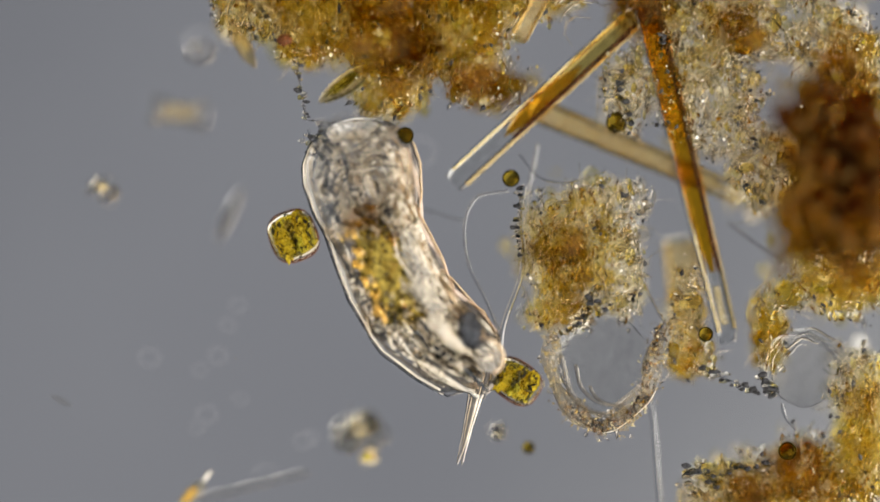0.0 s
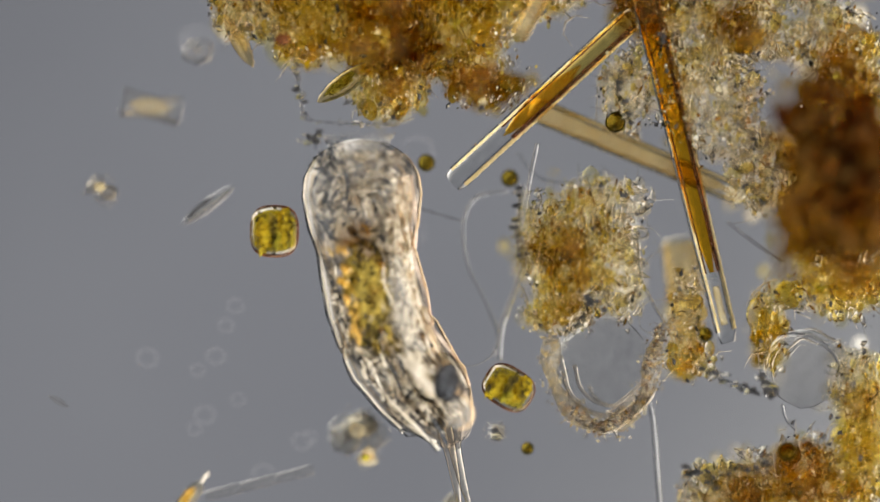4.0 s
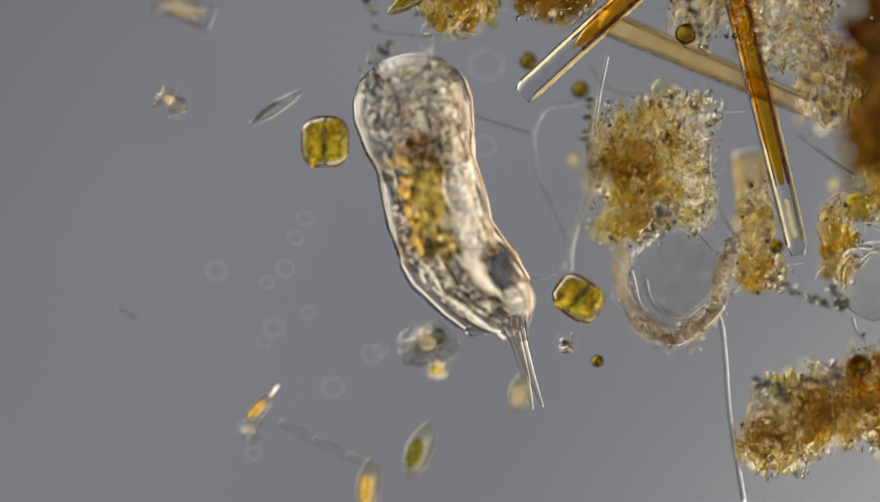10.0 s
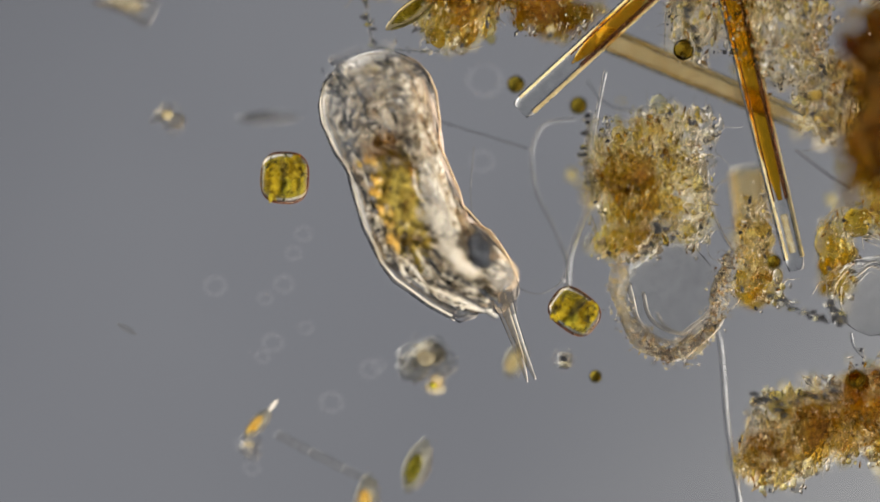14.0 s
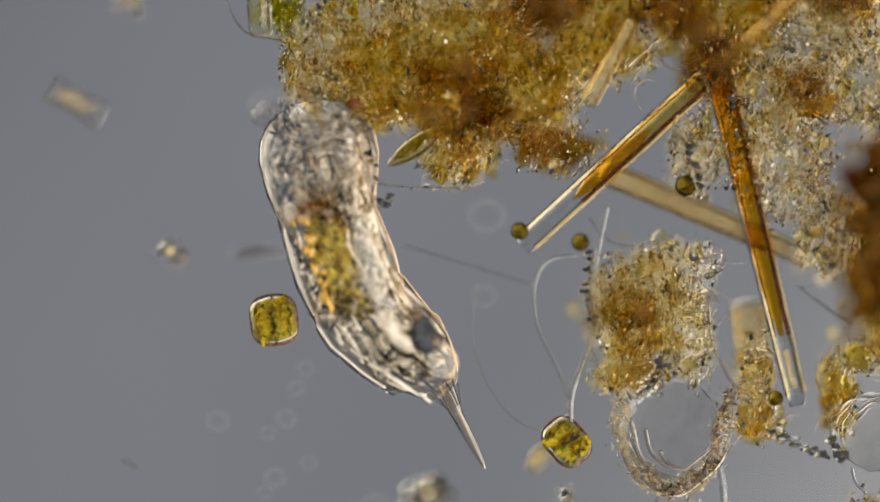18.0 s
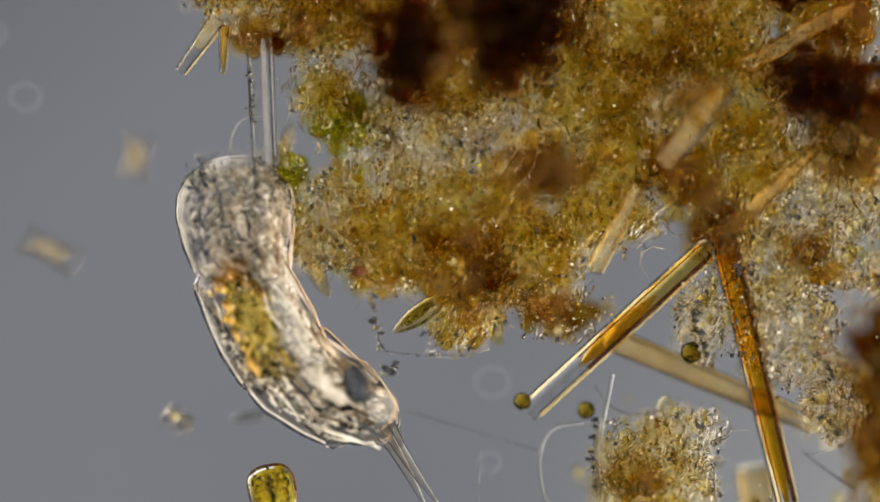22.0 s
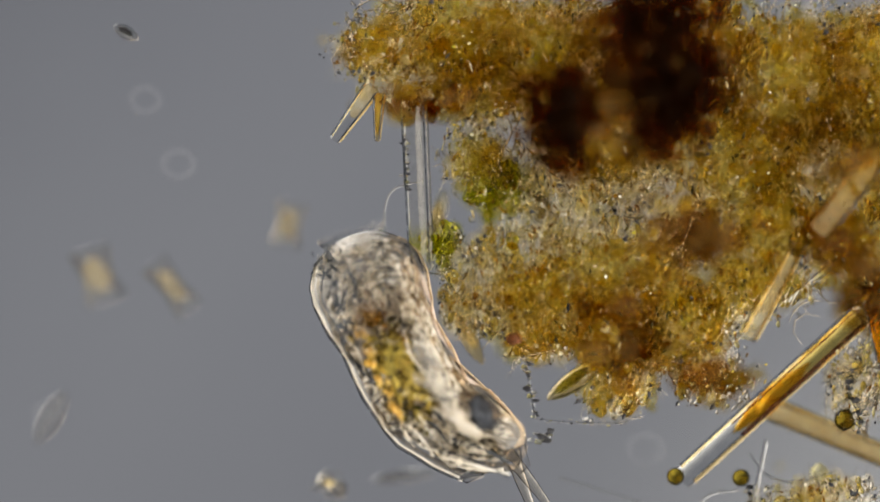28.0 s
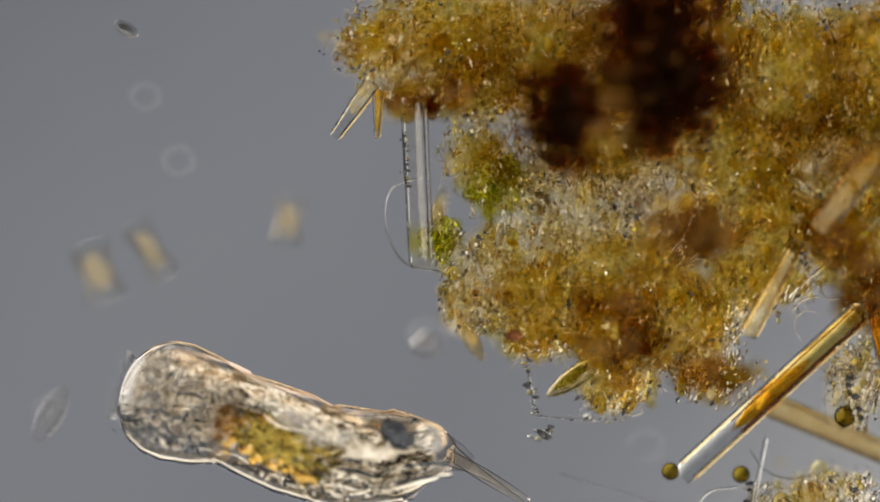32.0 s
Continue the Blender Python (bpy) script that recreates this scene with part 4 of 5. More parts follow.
# ---- drifting specks ----
def speck(x, y, r, mat, label, z=0.0, n=40, core="cream", lumps=1):
    """A loose crumb: one or several soft lumps, a denser core and some grit."""
    ob = thing("speck", P(x, y, z), label, "particle", "loose particles")
    for k in range(lumps):
        q = r / 1000 if lumps == 1 else r / 1000 * random.uniform(0.35, 0.6)
        a, d = random.uniform(0, 6.3), 0 if lumps == 1 else r / 1000 * random.uniform(0.2, 0.75)
        g = lump(q, q * 0.84, q * 0.6, 0.35, 2.2, x * 0.1 + k)
        part("body", moved(g, Matrix.Translation((d * math.cos(a), d * math.sin(a), 0))), M[mat], ob)
    q = r / 3200
    part("core", moved(lump(q, q * 0.8, q * 0.7, 0.5, 2.6, x * 0.2), Matrix.Translation((-q * 0.4, q * 0.3, q))), M[core], ob)
    c = inside(n, r * 1.1 / 1000, r / 1000, -r / 1500, r / 1500, x * 0.01)
    big_mesh("clear_grit", grains(c, rng.uniform(0.001, 0.003, n)), M["grain"], ob)
    return ob


def glass_bead(x, y, r, label, z=0.0):
    """A round glassy bead: dark thick wall, and a pale off-centre core that paints its highlight."""
    ob = thing("glass_bead", P(x, y, z), label, "particle", "loose particles")
    q = r / 1000
    shell = part("shell", lump(q, q, q, 0.06, 2.0, x * 0.1), M["bead_glass"], ob)
    part("wall", tube([(q * 0.84 * math.cos(a), q * 0.84 * math.sin(a), -q * 0.2) for a in [2 * math.pi * k / 24 for k in range(25)]], q * 0.20, 8), M["gut_dark"], shell, "dark thick wall")
    part("core", moved(lump(q * 0.34, q * 0.28, q * 0.3, 0.3, 2.2, x * 0.2), Matrix.Translation((q * 0.25, -q * 0.1, q * 0.5))), M["film"], ob, "pale off-centre spot, a painted highlight")
    return ob


def boat(x, y, length, width, rz, mat, label, z=0.0, plastid=""):
    """A boat-shaped diatom: glass shell, mid rib, perhaps a plastid."""
    ob = thing("boat_diatom", P(x, y, z), label, "diatom", "small diatoms", rz)
    L, w = length / 1000, width / 2000
    xs = [L * (k / 18 - 0.5) for k in range(19)]
    r = [max(0.0008, w * math.sin(math.pi * (k + 0.3) / 18.6) ** 0.7) for k in range(19)]
    shell = part("shell", loft(xs, r, [q * 0.7 for q in r], 18, 0.05, x), M[mat], ob)
    part("mid_rib", tube([(q, 0, w * 0.5) for q in xs[2:-2]], w * 0.08, 6), M["silica"], shell)
    if plastid:
        # One edge slate, one clear: the shaded side of the relief is painted on.
        for sgn, tone in ((1, "slate"), (-1, "fold")):
            part("edge_line", tube([(q, sgn * p * 0.96, 0.0) for q, p in zip(xs[2:-2], r[2:-2])], 0.0013, 6), M[tone], shell, "thin shell edge, relief put into its tone")
        part("pale_streak", loft([q * 0.7 for q in xs], [p * 0.22 for p in r], [p * 0.2 for p in r], 10, 0.3, x, bend=lambda q: -w * 0.35), M["sac"], ob, "white streak beside the plastid")
    if plastid:
        part("plastid", moved(lump(L * 0.26, w * 0.48, w * 0.4, 0.45, 2.4, x), Matrix.Translation((-L * 0.06, w * 0.15, 0))), M[plastid], ob)
    return ob


speck(180, 335, 30, "faint", "small pale crumb adrift in the water", -0.055, 60, "film", 7)
speck(352, 88, 26, "faint", "faint round shell adrift in the water", -0.07, 10, "faint")
speck(645, 772, 48, "veil", "pale fluffy crumb adrift in the water", -0.055, 50, "faint_sap", 18)
speck(655, 818, 20, "faint_sap", "small green crumb adrift in the water", -0.05, 40, "green", 5)
speck(888, 770, 20, "clod_pale", "small pale crumb with dark grains adrift", -0.04, 60, "grain_dark", 7)
glass_bead(943, 800, 11, "tiny golden bead adrift in the water", -0.04)
glass_bead(910, 318, 15, "small olive bead beside a thread", 0.035)
glass_bead(1099, 217, 18, "golden bead stuck to the detritus", -0.01)
speck(508, 72, 13, "rust", "rust-red speck at the edge of the bank", 0.03, 14, "rust")
bead = glass_bead(800, 297, 15, "golden glassy bead drifting to a needle's end", 0.03)
glass_bead(1257, 595, 13, "golden bead below a needle", 0.02)
glass_bead(1403, 803, 16, "golden bead above the lower islet", 0.02)
sliver = boat(400, 375, 116, 22, 65, "silica", "clear sliver-shaped diatom with one dark edge adrift", -0.07)
part("bright_rib", tube([(q / 1000, -0.003, 0.006) for q in range(-48, 49, 6)], [0.0010] + [0.0017] * 15 + [0.0010], 7), M["fold"], sliver, "bright rib")
# Dark tube stands in for the shaded edge of the clear shell.
part("edge_line", tube([(q / 1000, 0.007 * math.cos(q / 36), 0.004) for q in range(-50, 20, 5)], [0.001, 0.002, 0.003] + [0.0040] * 8 + [0.003, 0.002, 0.001], 7), M["grain_dark"], sliver, "thin dark edge, relief shade in its colour")
boat(428, 72, 104, 30, -62, "silica_straw", "pale straw-coloured boat diatom under the bank", -0.03, "film")
olive = boat(618, 146, 122, 36, 35, "silica_straw", "olive boat diatom at the edge of the bank", -0.02, "olive")
# Dark tube paints the shaded lower-left edge.
part("edge_line", tube([(q / 1000, -0.016 * math.cos(q / 42), 0.006) for q in range(-54, 50, 8)], [0.001] + [0.0028] * 11 + [0.001], 7), M["gut_dark"], olive, "thin dark edge, relief shade in its colour")
boat(623, 961, 104, 48, 70, "faint_gold", "pale green barrel-shaped diatom adrift", -0.06, "olive")
gold_boat = boat(338, 885, 72, 28, 48, "faint_gold", "golden boat diatom stuck to a crumb", -0.05, "gland")
part("tip", tube([(0.030, 0, 0.004), (0.045, 0.002, 0.004), (0.056, 0.002, 0.004)], [0.002, 0.0036, 0.0016], 8), M["tissue"], gold_boat, "white tip")
speck(325, 925, 24, "faint", "pale soft crumb under a golden diatom", -0.06, 20, "faint_sap", 4)
boat(533, 1026, 100, 44, 85, "faint_gold", "golden boat diatom out of focus", -0.075, "gland")
boat(375, -158, 78, 26, 76, "faint_gold", "small straw-coloured boat diatom beside a glass rod", -0.05, "film")
boat(425, 60, 60, 16, 110, "faint", "faint sliver of shell adrift", -0.06)


def box_diatom(x, y, w, h, rz, label, z=-0.11):
    """Small oblong diatom chain link: two girdle bands and a waist."""
    ob = thing("box_diatom", P(x, y, z), label, "diatom", "small diatoms", rz)
    xs = [w / 1000 * (k / 10 - 0.5) for k in range(11)]
    r = [h / 2000 * (0.72 + 0.28 * (abs(k - 5) / 5) ** 1.5) for k in range(11)]
    shell = part("shell", loft(xs, r, [q * 0.5 for q in r], 20, 0.05, x), M["faint"], ob)
    for sgn in (1, -1):
        part("edge_rib", tube([(q, sgn * p * 0.9, 0) for q, p in zip(xs, r)], 0.0045 if sgn > 0 else 0.003, 6), M["fold" if sgn > 0 else "faint"], shell)
    for k in range(3):
        part("streak", tube([(q * 0.8, p * (k - 1) * 0.4 + q * 0.25, 0.006) for q, p in zip(xs, r)], 0.003, 6), M["sac" if k == 1 else "fold"], shell)
    part("plastid", lump(w / 3200, h / 3600, h / 7000, 0.4, 2, x), M["faint_sap"], ob)
    return ob


box_diatom(102, -133, 80, 54, 80, "faint straw-coloured oblong diatom out of focus")
box_diatom(-243, -41, 98, 74, 110, "straw-coloured oblong diatom out of focus")
boat(-325, 215, 110, 40, 60, "faint", "faint clear boat diatom out of focus", -0.07)
boat(-185, -475, 50, 22, -30, "silica", "dark-tipped tear-shaped grain adrift", -0.02, "grain_dark")
boat(105, 715, 40, 12, -30, "faint", "tiny faint sliver adrift in water", -0.03)
drifter = box_diatom(310, 195, 105, 50, 172, "pale oblong diatom drifting through the water", -0.07)
cling = boat(818, 926, 70, 40, 80, "faint_gold", "golden diatom clinging near the animal's toes", -0.04, "film")


# ---- the animal: a rotifer in telescoping rigid pieces, each along its own x ----
WALLS = {}


def cuticle(name, prof, parent, label, seed):
    xs, rs = [p[0] for p in prof], [p[1] for p in prof]
    fx = list(np.linspace(xs[0], xs[-1], 34))
    fr = list(np.interp(fx, xs, rs))
    ob = part(name, loft(fx, fr, [r * 0.8 for r in fr], 40, 0.05, seed), M["cuticle"], parent, label)
    # Shadow casting is off, so the sun reaches the organs inside.
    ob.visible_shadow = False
    WALLS[name] = prof
    return ob


rotifer = thing("rotifer", P(650, 450, 0), "translucent rotifer with golden gut and two long toes, browsing", "rotifer")
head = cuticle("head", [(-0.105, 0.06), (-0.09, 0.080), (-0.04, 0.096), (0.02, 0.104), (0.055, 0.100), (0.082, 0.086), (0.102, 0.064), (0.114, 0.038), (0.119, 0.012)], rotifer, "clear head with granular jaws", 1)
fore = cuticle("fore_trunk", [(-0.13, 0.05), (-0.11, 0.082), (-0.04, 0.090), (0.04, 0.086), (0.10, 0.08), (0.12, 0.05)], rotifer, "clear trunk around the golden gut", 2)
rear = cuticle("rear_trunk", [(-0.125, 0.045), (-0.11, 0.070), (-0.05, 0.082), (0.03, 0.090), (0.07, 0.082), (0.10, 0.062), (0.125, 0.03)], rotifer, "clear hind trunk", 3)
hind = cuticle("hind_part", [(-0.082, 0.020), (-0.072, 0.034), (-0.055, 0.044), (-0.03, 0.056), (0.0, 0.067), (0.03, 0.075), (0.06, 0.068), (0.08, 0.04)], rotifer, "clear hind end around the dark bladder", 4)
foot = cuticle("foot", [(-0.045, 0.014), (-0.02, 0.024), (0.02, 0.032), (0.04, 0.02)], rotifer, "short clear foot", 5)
def inner(x0, x1, ry, rz, n, y0=0.0):
    """n places in a round length of body."""
    c = np.stack([rng.uniform(x0, x1, n), rng.uniform(-1, 1, n), rng.uniform(-1, 1, n)], 1)
    c = c[c[:, 1] ** 2 + c[:, 2] ** 2 < 1]
    return c * np.array([1, ry, rz]) + np.array([0, y0, 0])


for ob, n, x0, x1, ry in ((head, 230, -0.09, 0.09, 0.082), (fore, 110, -0.11, 0.11, 0.074), (rear, 240, -0.09, 0.10, 0.060), (hind, 110, -0.04, 0.05, 0.036)):
    prof = [(x, max(0.012, r * 0.9)) for x, r in WALLS[ob.name]]
    fx = list(np.linspace(prof[0][0] * 0.93, prof[-1][0] * 0.93, 30))
    fr = list(np.interp(fx, [p[0] * 0.93 for p in prof], [p[1] for p in prof]))
    w = part("body_wall", loft(fx, fr, [r * 0.75 for r in fr], 32, 0.16, n), M["wall"], ob, "folded inner body wall")
    # The inner wall casts no shadow either.
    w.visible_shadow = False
    for sgn in (1, -1):
        rim = [(x, sgn * r * 1.10, 0.0) for x, r in zip(fx[2:-2], fr[2:-2])]
        part("cuticle_fold", tube(rim, 0.0043, 10), M["fold"], ob, "bright thickened fold of cuticle")
        rim = [(x, sgn * (r * 1.10 - 0.013), 0.02) for x, r in zip(fx[3:-3], fr[3:-3])]
        part("cuticle_fold", tube(rim, 0.0032, 8), M["fold"], ob, "bright thickened fold of cuticle")
        # One-sided relief put into colour: dark and white on +y, warm on -y.
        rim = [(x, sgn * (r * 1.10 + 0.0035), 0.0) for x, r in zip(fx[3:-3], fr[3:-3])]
        part("edge_line", tube(rim, 0.0021, 6), M["slate" if sgn > 0 else "peach"], ob, "thin outer edge with painted relief")
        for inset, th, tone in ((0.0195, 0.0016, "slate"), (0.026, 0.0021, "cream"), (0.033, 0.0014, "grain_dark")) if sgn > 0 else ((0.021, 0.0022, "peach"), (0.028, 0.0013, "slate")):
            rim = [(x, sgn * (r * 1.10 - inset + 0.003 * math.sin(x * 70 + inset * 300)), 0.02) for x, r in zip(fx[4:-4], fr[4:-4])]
            part("flank_fold", tube(rim, [th * (0.55 + 0.45 * math.sin(q * 0.9 + inset * 500)) for q in range(len(rim))], 6), M[tone], ob, "fine flank fold with painted relief")
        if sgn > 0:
            # The bright rim is painted as a cream line, on +y only.
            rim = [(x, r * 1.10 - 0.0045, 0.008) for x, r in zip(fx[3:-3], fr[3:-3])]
            part("rim_line", tube(rim, 0.0024, 6), M["cream"], ob, "white line painted as the cuticle's bright rim")
    for k in range({"head": 10, "fore_trunk": 8, "rear_trunk": 14, "hind_part": 8}[ob.name]):
        side, wave = random.uniform(-0.95, 0.95), random.uniform(0, 6)
        f0, f1 = sorted((random.uniform(0.05, 0.6), random.uniform(0.45, 0.97)))
        if ob is head:
            f1 = min(f1, f0 + 0.38)
        i0, i1 = int(f0 * 29), max(int(f1 * 29), int(f0 * 29) + 5)
        line = [(x, r * side + 0.005 * math.sin(x * 60 + wave), 0.03 * math.cos(side * 1.5) + 0.004 * math.sin(wave)) for x, r in zip(fx[i0:i1], fr[i0:i1])]
        th = random.uniform(0.0014, 0.0036)
        # Strand tones follow the same painted relief: slate on +y, cream on -y.
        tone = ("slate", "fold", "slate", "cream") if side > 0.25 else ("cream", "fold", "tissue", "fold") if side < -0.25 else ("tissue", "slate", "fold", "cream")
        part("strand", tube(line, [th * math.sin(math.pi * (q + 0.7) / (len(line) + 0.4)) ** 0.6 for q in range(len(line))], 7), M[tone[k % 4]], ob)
    c = inner(x0, x1, ry * 1.05, ry * 0.8, n)
    big_mesh("relief_mass", clods(c, rng.uniform(0.004, 0.011, len(c)), BALL, 0.45), M["clod_pale"], ob, "clear granules of the body", True)
    spread = 0.45
    for name, mat, share, size, stretch in (("fibre_mass", "fibre", 2.8, 0.0027, 5.0), ("tissue_mass", "tissue", 2.2, 0.0022, 4.4), ("dark_fleck_mass", "grain_dark", 0.4 if ob is head else 0.8, 0.0024, 3.4)):
        c = inner(x0, x1, ry, ry * 0.7, int(n * share * 1.3))
        way = np.arctan2(c[:, 1] + 0.005, c[:, 0] + 0.015) + 1.57 if ob is head else 0.0
        big_mesh(name, shards(c, rng.uniform(0.4, 1.25, len(c)) * size, way, 0.3 if ob is head else spread, stretch), M[mat], ob)
for k in range(44):
    a, q = random.uniform(0, 2 * math.pi), math.sqrt(random.random())
    cx, cy = -0.015 + 0.068 * q * math.cos(a), -0.006 + 0.066 * q * math.sin(a)
    a0, rr = a + random.gauss(1.57, 0.7), random.uniform(0.012, 0.034)
    arc = [(cx + rr * math.cos(a0 + w * 0.2) - rr * math.cos(a0), cy + rr * math.sin(a0 + w * 0.2) - rr * math.sin(a0), 0.022 * math.sin(k)) for w in range(7)]
    th = random.uniform(0.5, 1.1)
    tone = ("slate", "fold", "cream", "slate") if cy > 0.022 else ("cream", "blush", "fold", "grain_dark", "tissue")
    part("jaw_plate", tube(arc, [th * w for w in (0.0010, 0.0026, 0.0038, 0.0042, 0.0036, 0.0024, 0.0010)], 7), M[tone[k % len(tone)]], head, "curved jaw plate")
for ob, x0, x1, y0, rr in ((head, -0.095, 0.05, -0.076, 0.010), (fore, -0.125, 0.115, -0.071, 0.011), (rear, -0.10, 0.115, -0.064, 0.010)):
    xs = list(np.linspace(x0, x1, 18))
    for w in range(3):
        rs = [rr * (0.45 + 0.2 * w) * math.sin(math.pi * (q + 0.8) / 18.6) ** 0.4 for q in range(18)]
        part("muscle_band", loft(xs, rs, [r * 0.6 for r in rs], 12, 0.35, w * 3.1 + x0, bend=lambda x: y0 + (w - 1) * 0.013 + 0.004 * math.sin(x * 34 + w * 2)), M[("blush", "cream", "peach")[w]], ob, "peach-white lengthwise muscle band")
part("brown_spot", moved(lump(0.015, 0.028, 0.018, 0.45, 2.5, 6), Matrix.Translation((0.09, 0.008, 0.01))), M["spot"], fore, "rust-brown spot")
part("stomach", moved(lump(0.105, 0.040, 0.042, 0.35, 2.8, 7, 32, 20), Matrix.Translation((-0.025, 0.008, 0.0))), M["gut"], fore, "olive-gold stomach")
c = inner(-0.12, 0.07, 0.04, 0.04, 240, 0.008)
big_mesh("food_mass", grains(c, rng.uniform(0.003, 0.007, len(c))), M["gut"], fore, "olive food grains in the stomach")
c = inner(-0.12, 0.07, 0.042, 0.03, 90, 0.004) + np.array([0, 0, 0.02])
big_mesh("dark_food_mass", grains(c, rng.uniform(0.002, 0.005, len(c))), M["grain_dark"], fore, "dark food grains in the stomach")
for name, mat, n, y0, ry, size, label in (("gland_mass", "gland", 56, 0.044, 0.014, 0.0052, "yellow gland cells"), ("amber_food_mass", "spot", 30, -0.012, 0.020, 0.0050, "amber food in the stomach"),
                                       ("cream_mass", "cream", 110, -0.056, 0.020, 0.0036, "cream-white tissue"), ("olive_streak_mass", "gut_dark", 90, 0.004, 0.036, 0.0036, "dark olive streaks")):
    c = inner(-0.10, 0.075, ry, 0.016, n, y0) + np.array([0, 0, 0.028])
    big_mesh(name, shards(c, rng.uniform(0.4, 1.2, len(c)) * size, 0.0, 0.35, 2.6), M[mat], fore, label)
for k, (ob, x0, x1, y0, n) in enumerate(((rear, -0.08, 0.09, -0.034, 90), (hind, -0.04, 0.04, -0.030, 30), (head, -0.07, 0.05, -0.06, 50))):
    c = inner(x0, x1, 0.022, 0.015, n, y0) + np.array([0, 0, 0.03])
    big_mesh("cream_mass", shards(c, rng.uniform(0.4, 1.2, len(c)) * 0.0032, 0.0, 0.5, 3.2), M["cream"], ob, "cream-white tissue")
for k, (yy, ln) in enumerate(((-0.056, 0.10), (-0.070, 0.11), (-0.044, 0.09), (-0.063, 0.105), (0.068, 0.10))):
    part("muscle_strand", tube([(x, yy + 0.006 * math.sin(x * 40 + k), 0.02) for x in np.linspace(-ln, ln, 16)], 0.0034 + 0.0008 * (k % 3), 8), M["fold" if k % 3 else "cream"], fore, "pale lengthwise muscle strand")
for k, (yy, ln) in enumerate(((-0.03, 0.09), (-0.046, 0.10), (0.034, 0.09), (0.05, 0.085), (0.004, 0.07), (-0.012, 0.09))):
    line = [(x, yy * (1 + x * 2.2) + 0.006 * math.sin(x * 45 + k * 2), 0.015 * (-1) ** k) for x in np.linspace(-ln, ln, 16)]
    part("muscle_strand", tube(line, 0.0030 + 0.0009 * (k % 3), 8), M[("fold", "tissue", "cream")[k % 3]], rear, "pale lengthwise muscle strand")
part("gland", moved(lump(0.045, 0.016, 0.018, 0.5, 3, 9), Matrix.Translation((-0.03, -0.014, 0.03))), M["cream"], rear, "cream gland")
part("bladder", moved(lump(0.034, 0.021, 0.020, 0.25, 1.8, 10), Matrix.Translation((0.022, -0.036, 0.04)) @ Matrix.Rotation(radians(-40), 4, "Z")), M["bladder"], hind, "slate-grey bladder")
arc = [(0.022 + 0.034 * math.cos(a), -0.036 + 0.023 * math.sin(a), 0.058) for a in [radians(130 + 14 * k) for k in range(12)]]
part("bladder_edge", tube(arc, [0.001] + [0.0032] * 10 + [0.001], 7), M["grain_dark"], hind, "black curved edge of the bladder")
part("pale_sac", moved(lump(0.080, 0.019, 0.014, 0.3, 2.0, 12, 30, 16), Matrix.Translation((-0.045, -0.040, 0.036)) @ Matrix.Rotation(radians(-6), 4, "Z")), M["sac"], fore, "long pale sac beside the gut")
part("pale_sac", moved(lump(0.045, 0.016, 0.012, 0.35, 2.0, 13, 26, 14), Matrix.Translation((0.045, -0.036, 0.034)) @ Matrix.Rotation(radians(8), 4, "Z")), M["sac"], rear, "pale sac beside the gut")
for ob, x0, x1, y0, ry, n in ((rear, -0.10, 0.09, 0.046, 0.018, 90), (hind, -0.04, 0.05, 0.026, 0.016, 50), (fore, -0.11, 0.02, 0.066, 0.010, 40)):
    for name, mat, share, label in (("black_grain_mass", "grain_dark", 0.6, "black grains under the cuticle"), ("white_grain_mass", "cream", 0.6, "white grains under the cuticle")):
        c = inner(x0, x1, ry, 0.012, int(n * share * 1.3), y0) + np.array([0, 0, 0.026])
        big_mesh(name, shards(c, rng.uniform(0.0014, 0.0036, len(c)), 0.0, 0.9, 1.7), M[mat], ob, label)
c = inner(-0.06, 0.07, 0.018, 0.012, 110, 0.062) + np.array([0, 0, 0.03])
big_mesh("slate_mass", shards(c, rng.uniform(0.0016, 0.0036, len(c)), 0.1, 0.5, 2.8), M["slate"], head, "slate-blue granular flank of the head")
part("clear_sac", moved(lump(0.030, 0.024, 0.018, 0.3, 2.2, 11), Matrix.Translation((-0.032, -0.026, 0.03))), M["sac"], hind, "white clear sac behind the bladder")
rim = [(-0.030 + 0.034 * math.cos(a), -0.026 + 0.028 * math.sin(a), 0.045) for a in [radians(150 + 13 * k) for k in range(16)]]
part("sac_rim", tube(rim, [0.001] + [0.0028] * 14 + [0.001], 7), M["peach"], hind, "peach rim of the hind sac")
for k in range(4):
    line = [(0.05 - 0.125 * q, 0.066 - 0.012 * k - 0.030 * q + 0.018 * q * q * (k % 2), 0.03) for q in np.linspace(0, 1, 12)]
    part("heel_fold", tube(line, [0.0012] + [0.0034] * 10 + [0.0016], 7), M[("cream", "grain_dark", "fold", "slate")[k]], hind, "dark and white fold running to the heel")


def toe(side):
    xs = [0.17 * k / 24 for k in range(25)]
    r = [0.0135 * (1 - x / 0.176) ** 0.7 + 0.0007 for x in xs]
    ob = part("toe", loft([-x for x in xs], r, r, 14, 0.04, side, bend=lambda x: side * 0.5 * x * x), M["fold"], rotifer, "long tapering clear toe")
    return ob


toe_l, toe_r = toe(1), toe(-1)
cilia = []
for k in range(46):
    a = 2 * math.pi * k / 46
    p = Vector((0.106, 0.052 * math.cos(a), 0.045 * math.sin(a)))
    q = p + Vector((0.016 + 0.01 * random.random(), 0.012 * math.cos(a), 0.01 * math.sin(a)))
    cilia.append(tube([p, (p + q) / 2 + Vector((0, 0.003, 0)), q], [0.0016, 0.0012, 0.0005], 5))
part("ciliary_crown", join(*cilia), M["thread"], head, "crown of fine cilia", kind="stuff")

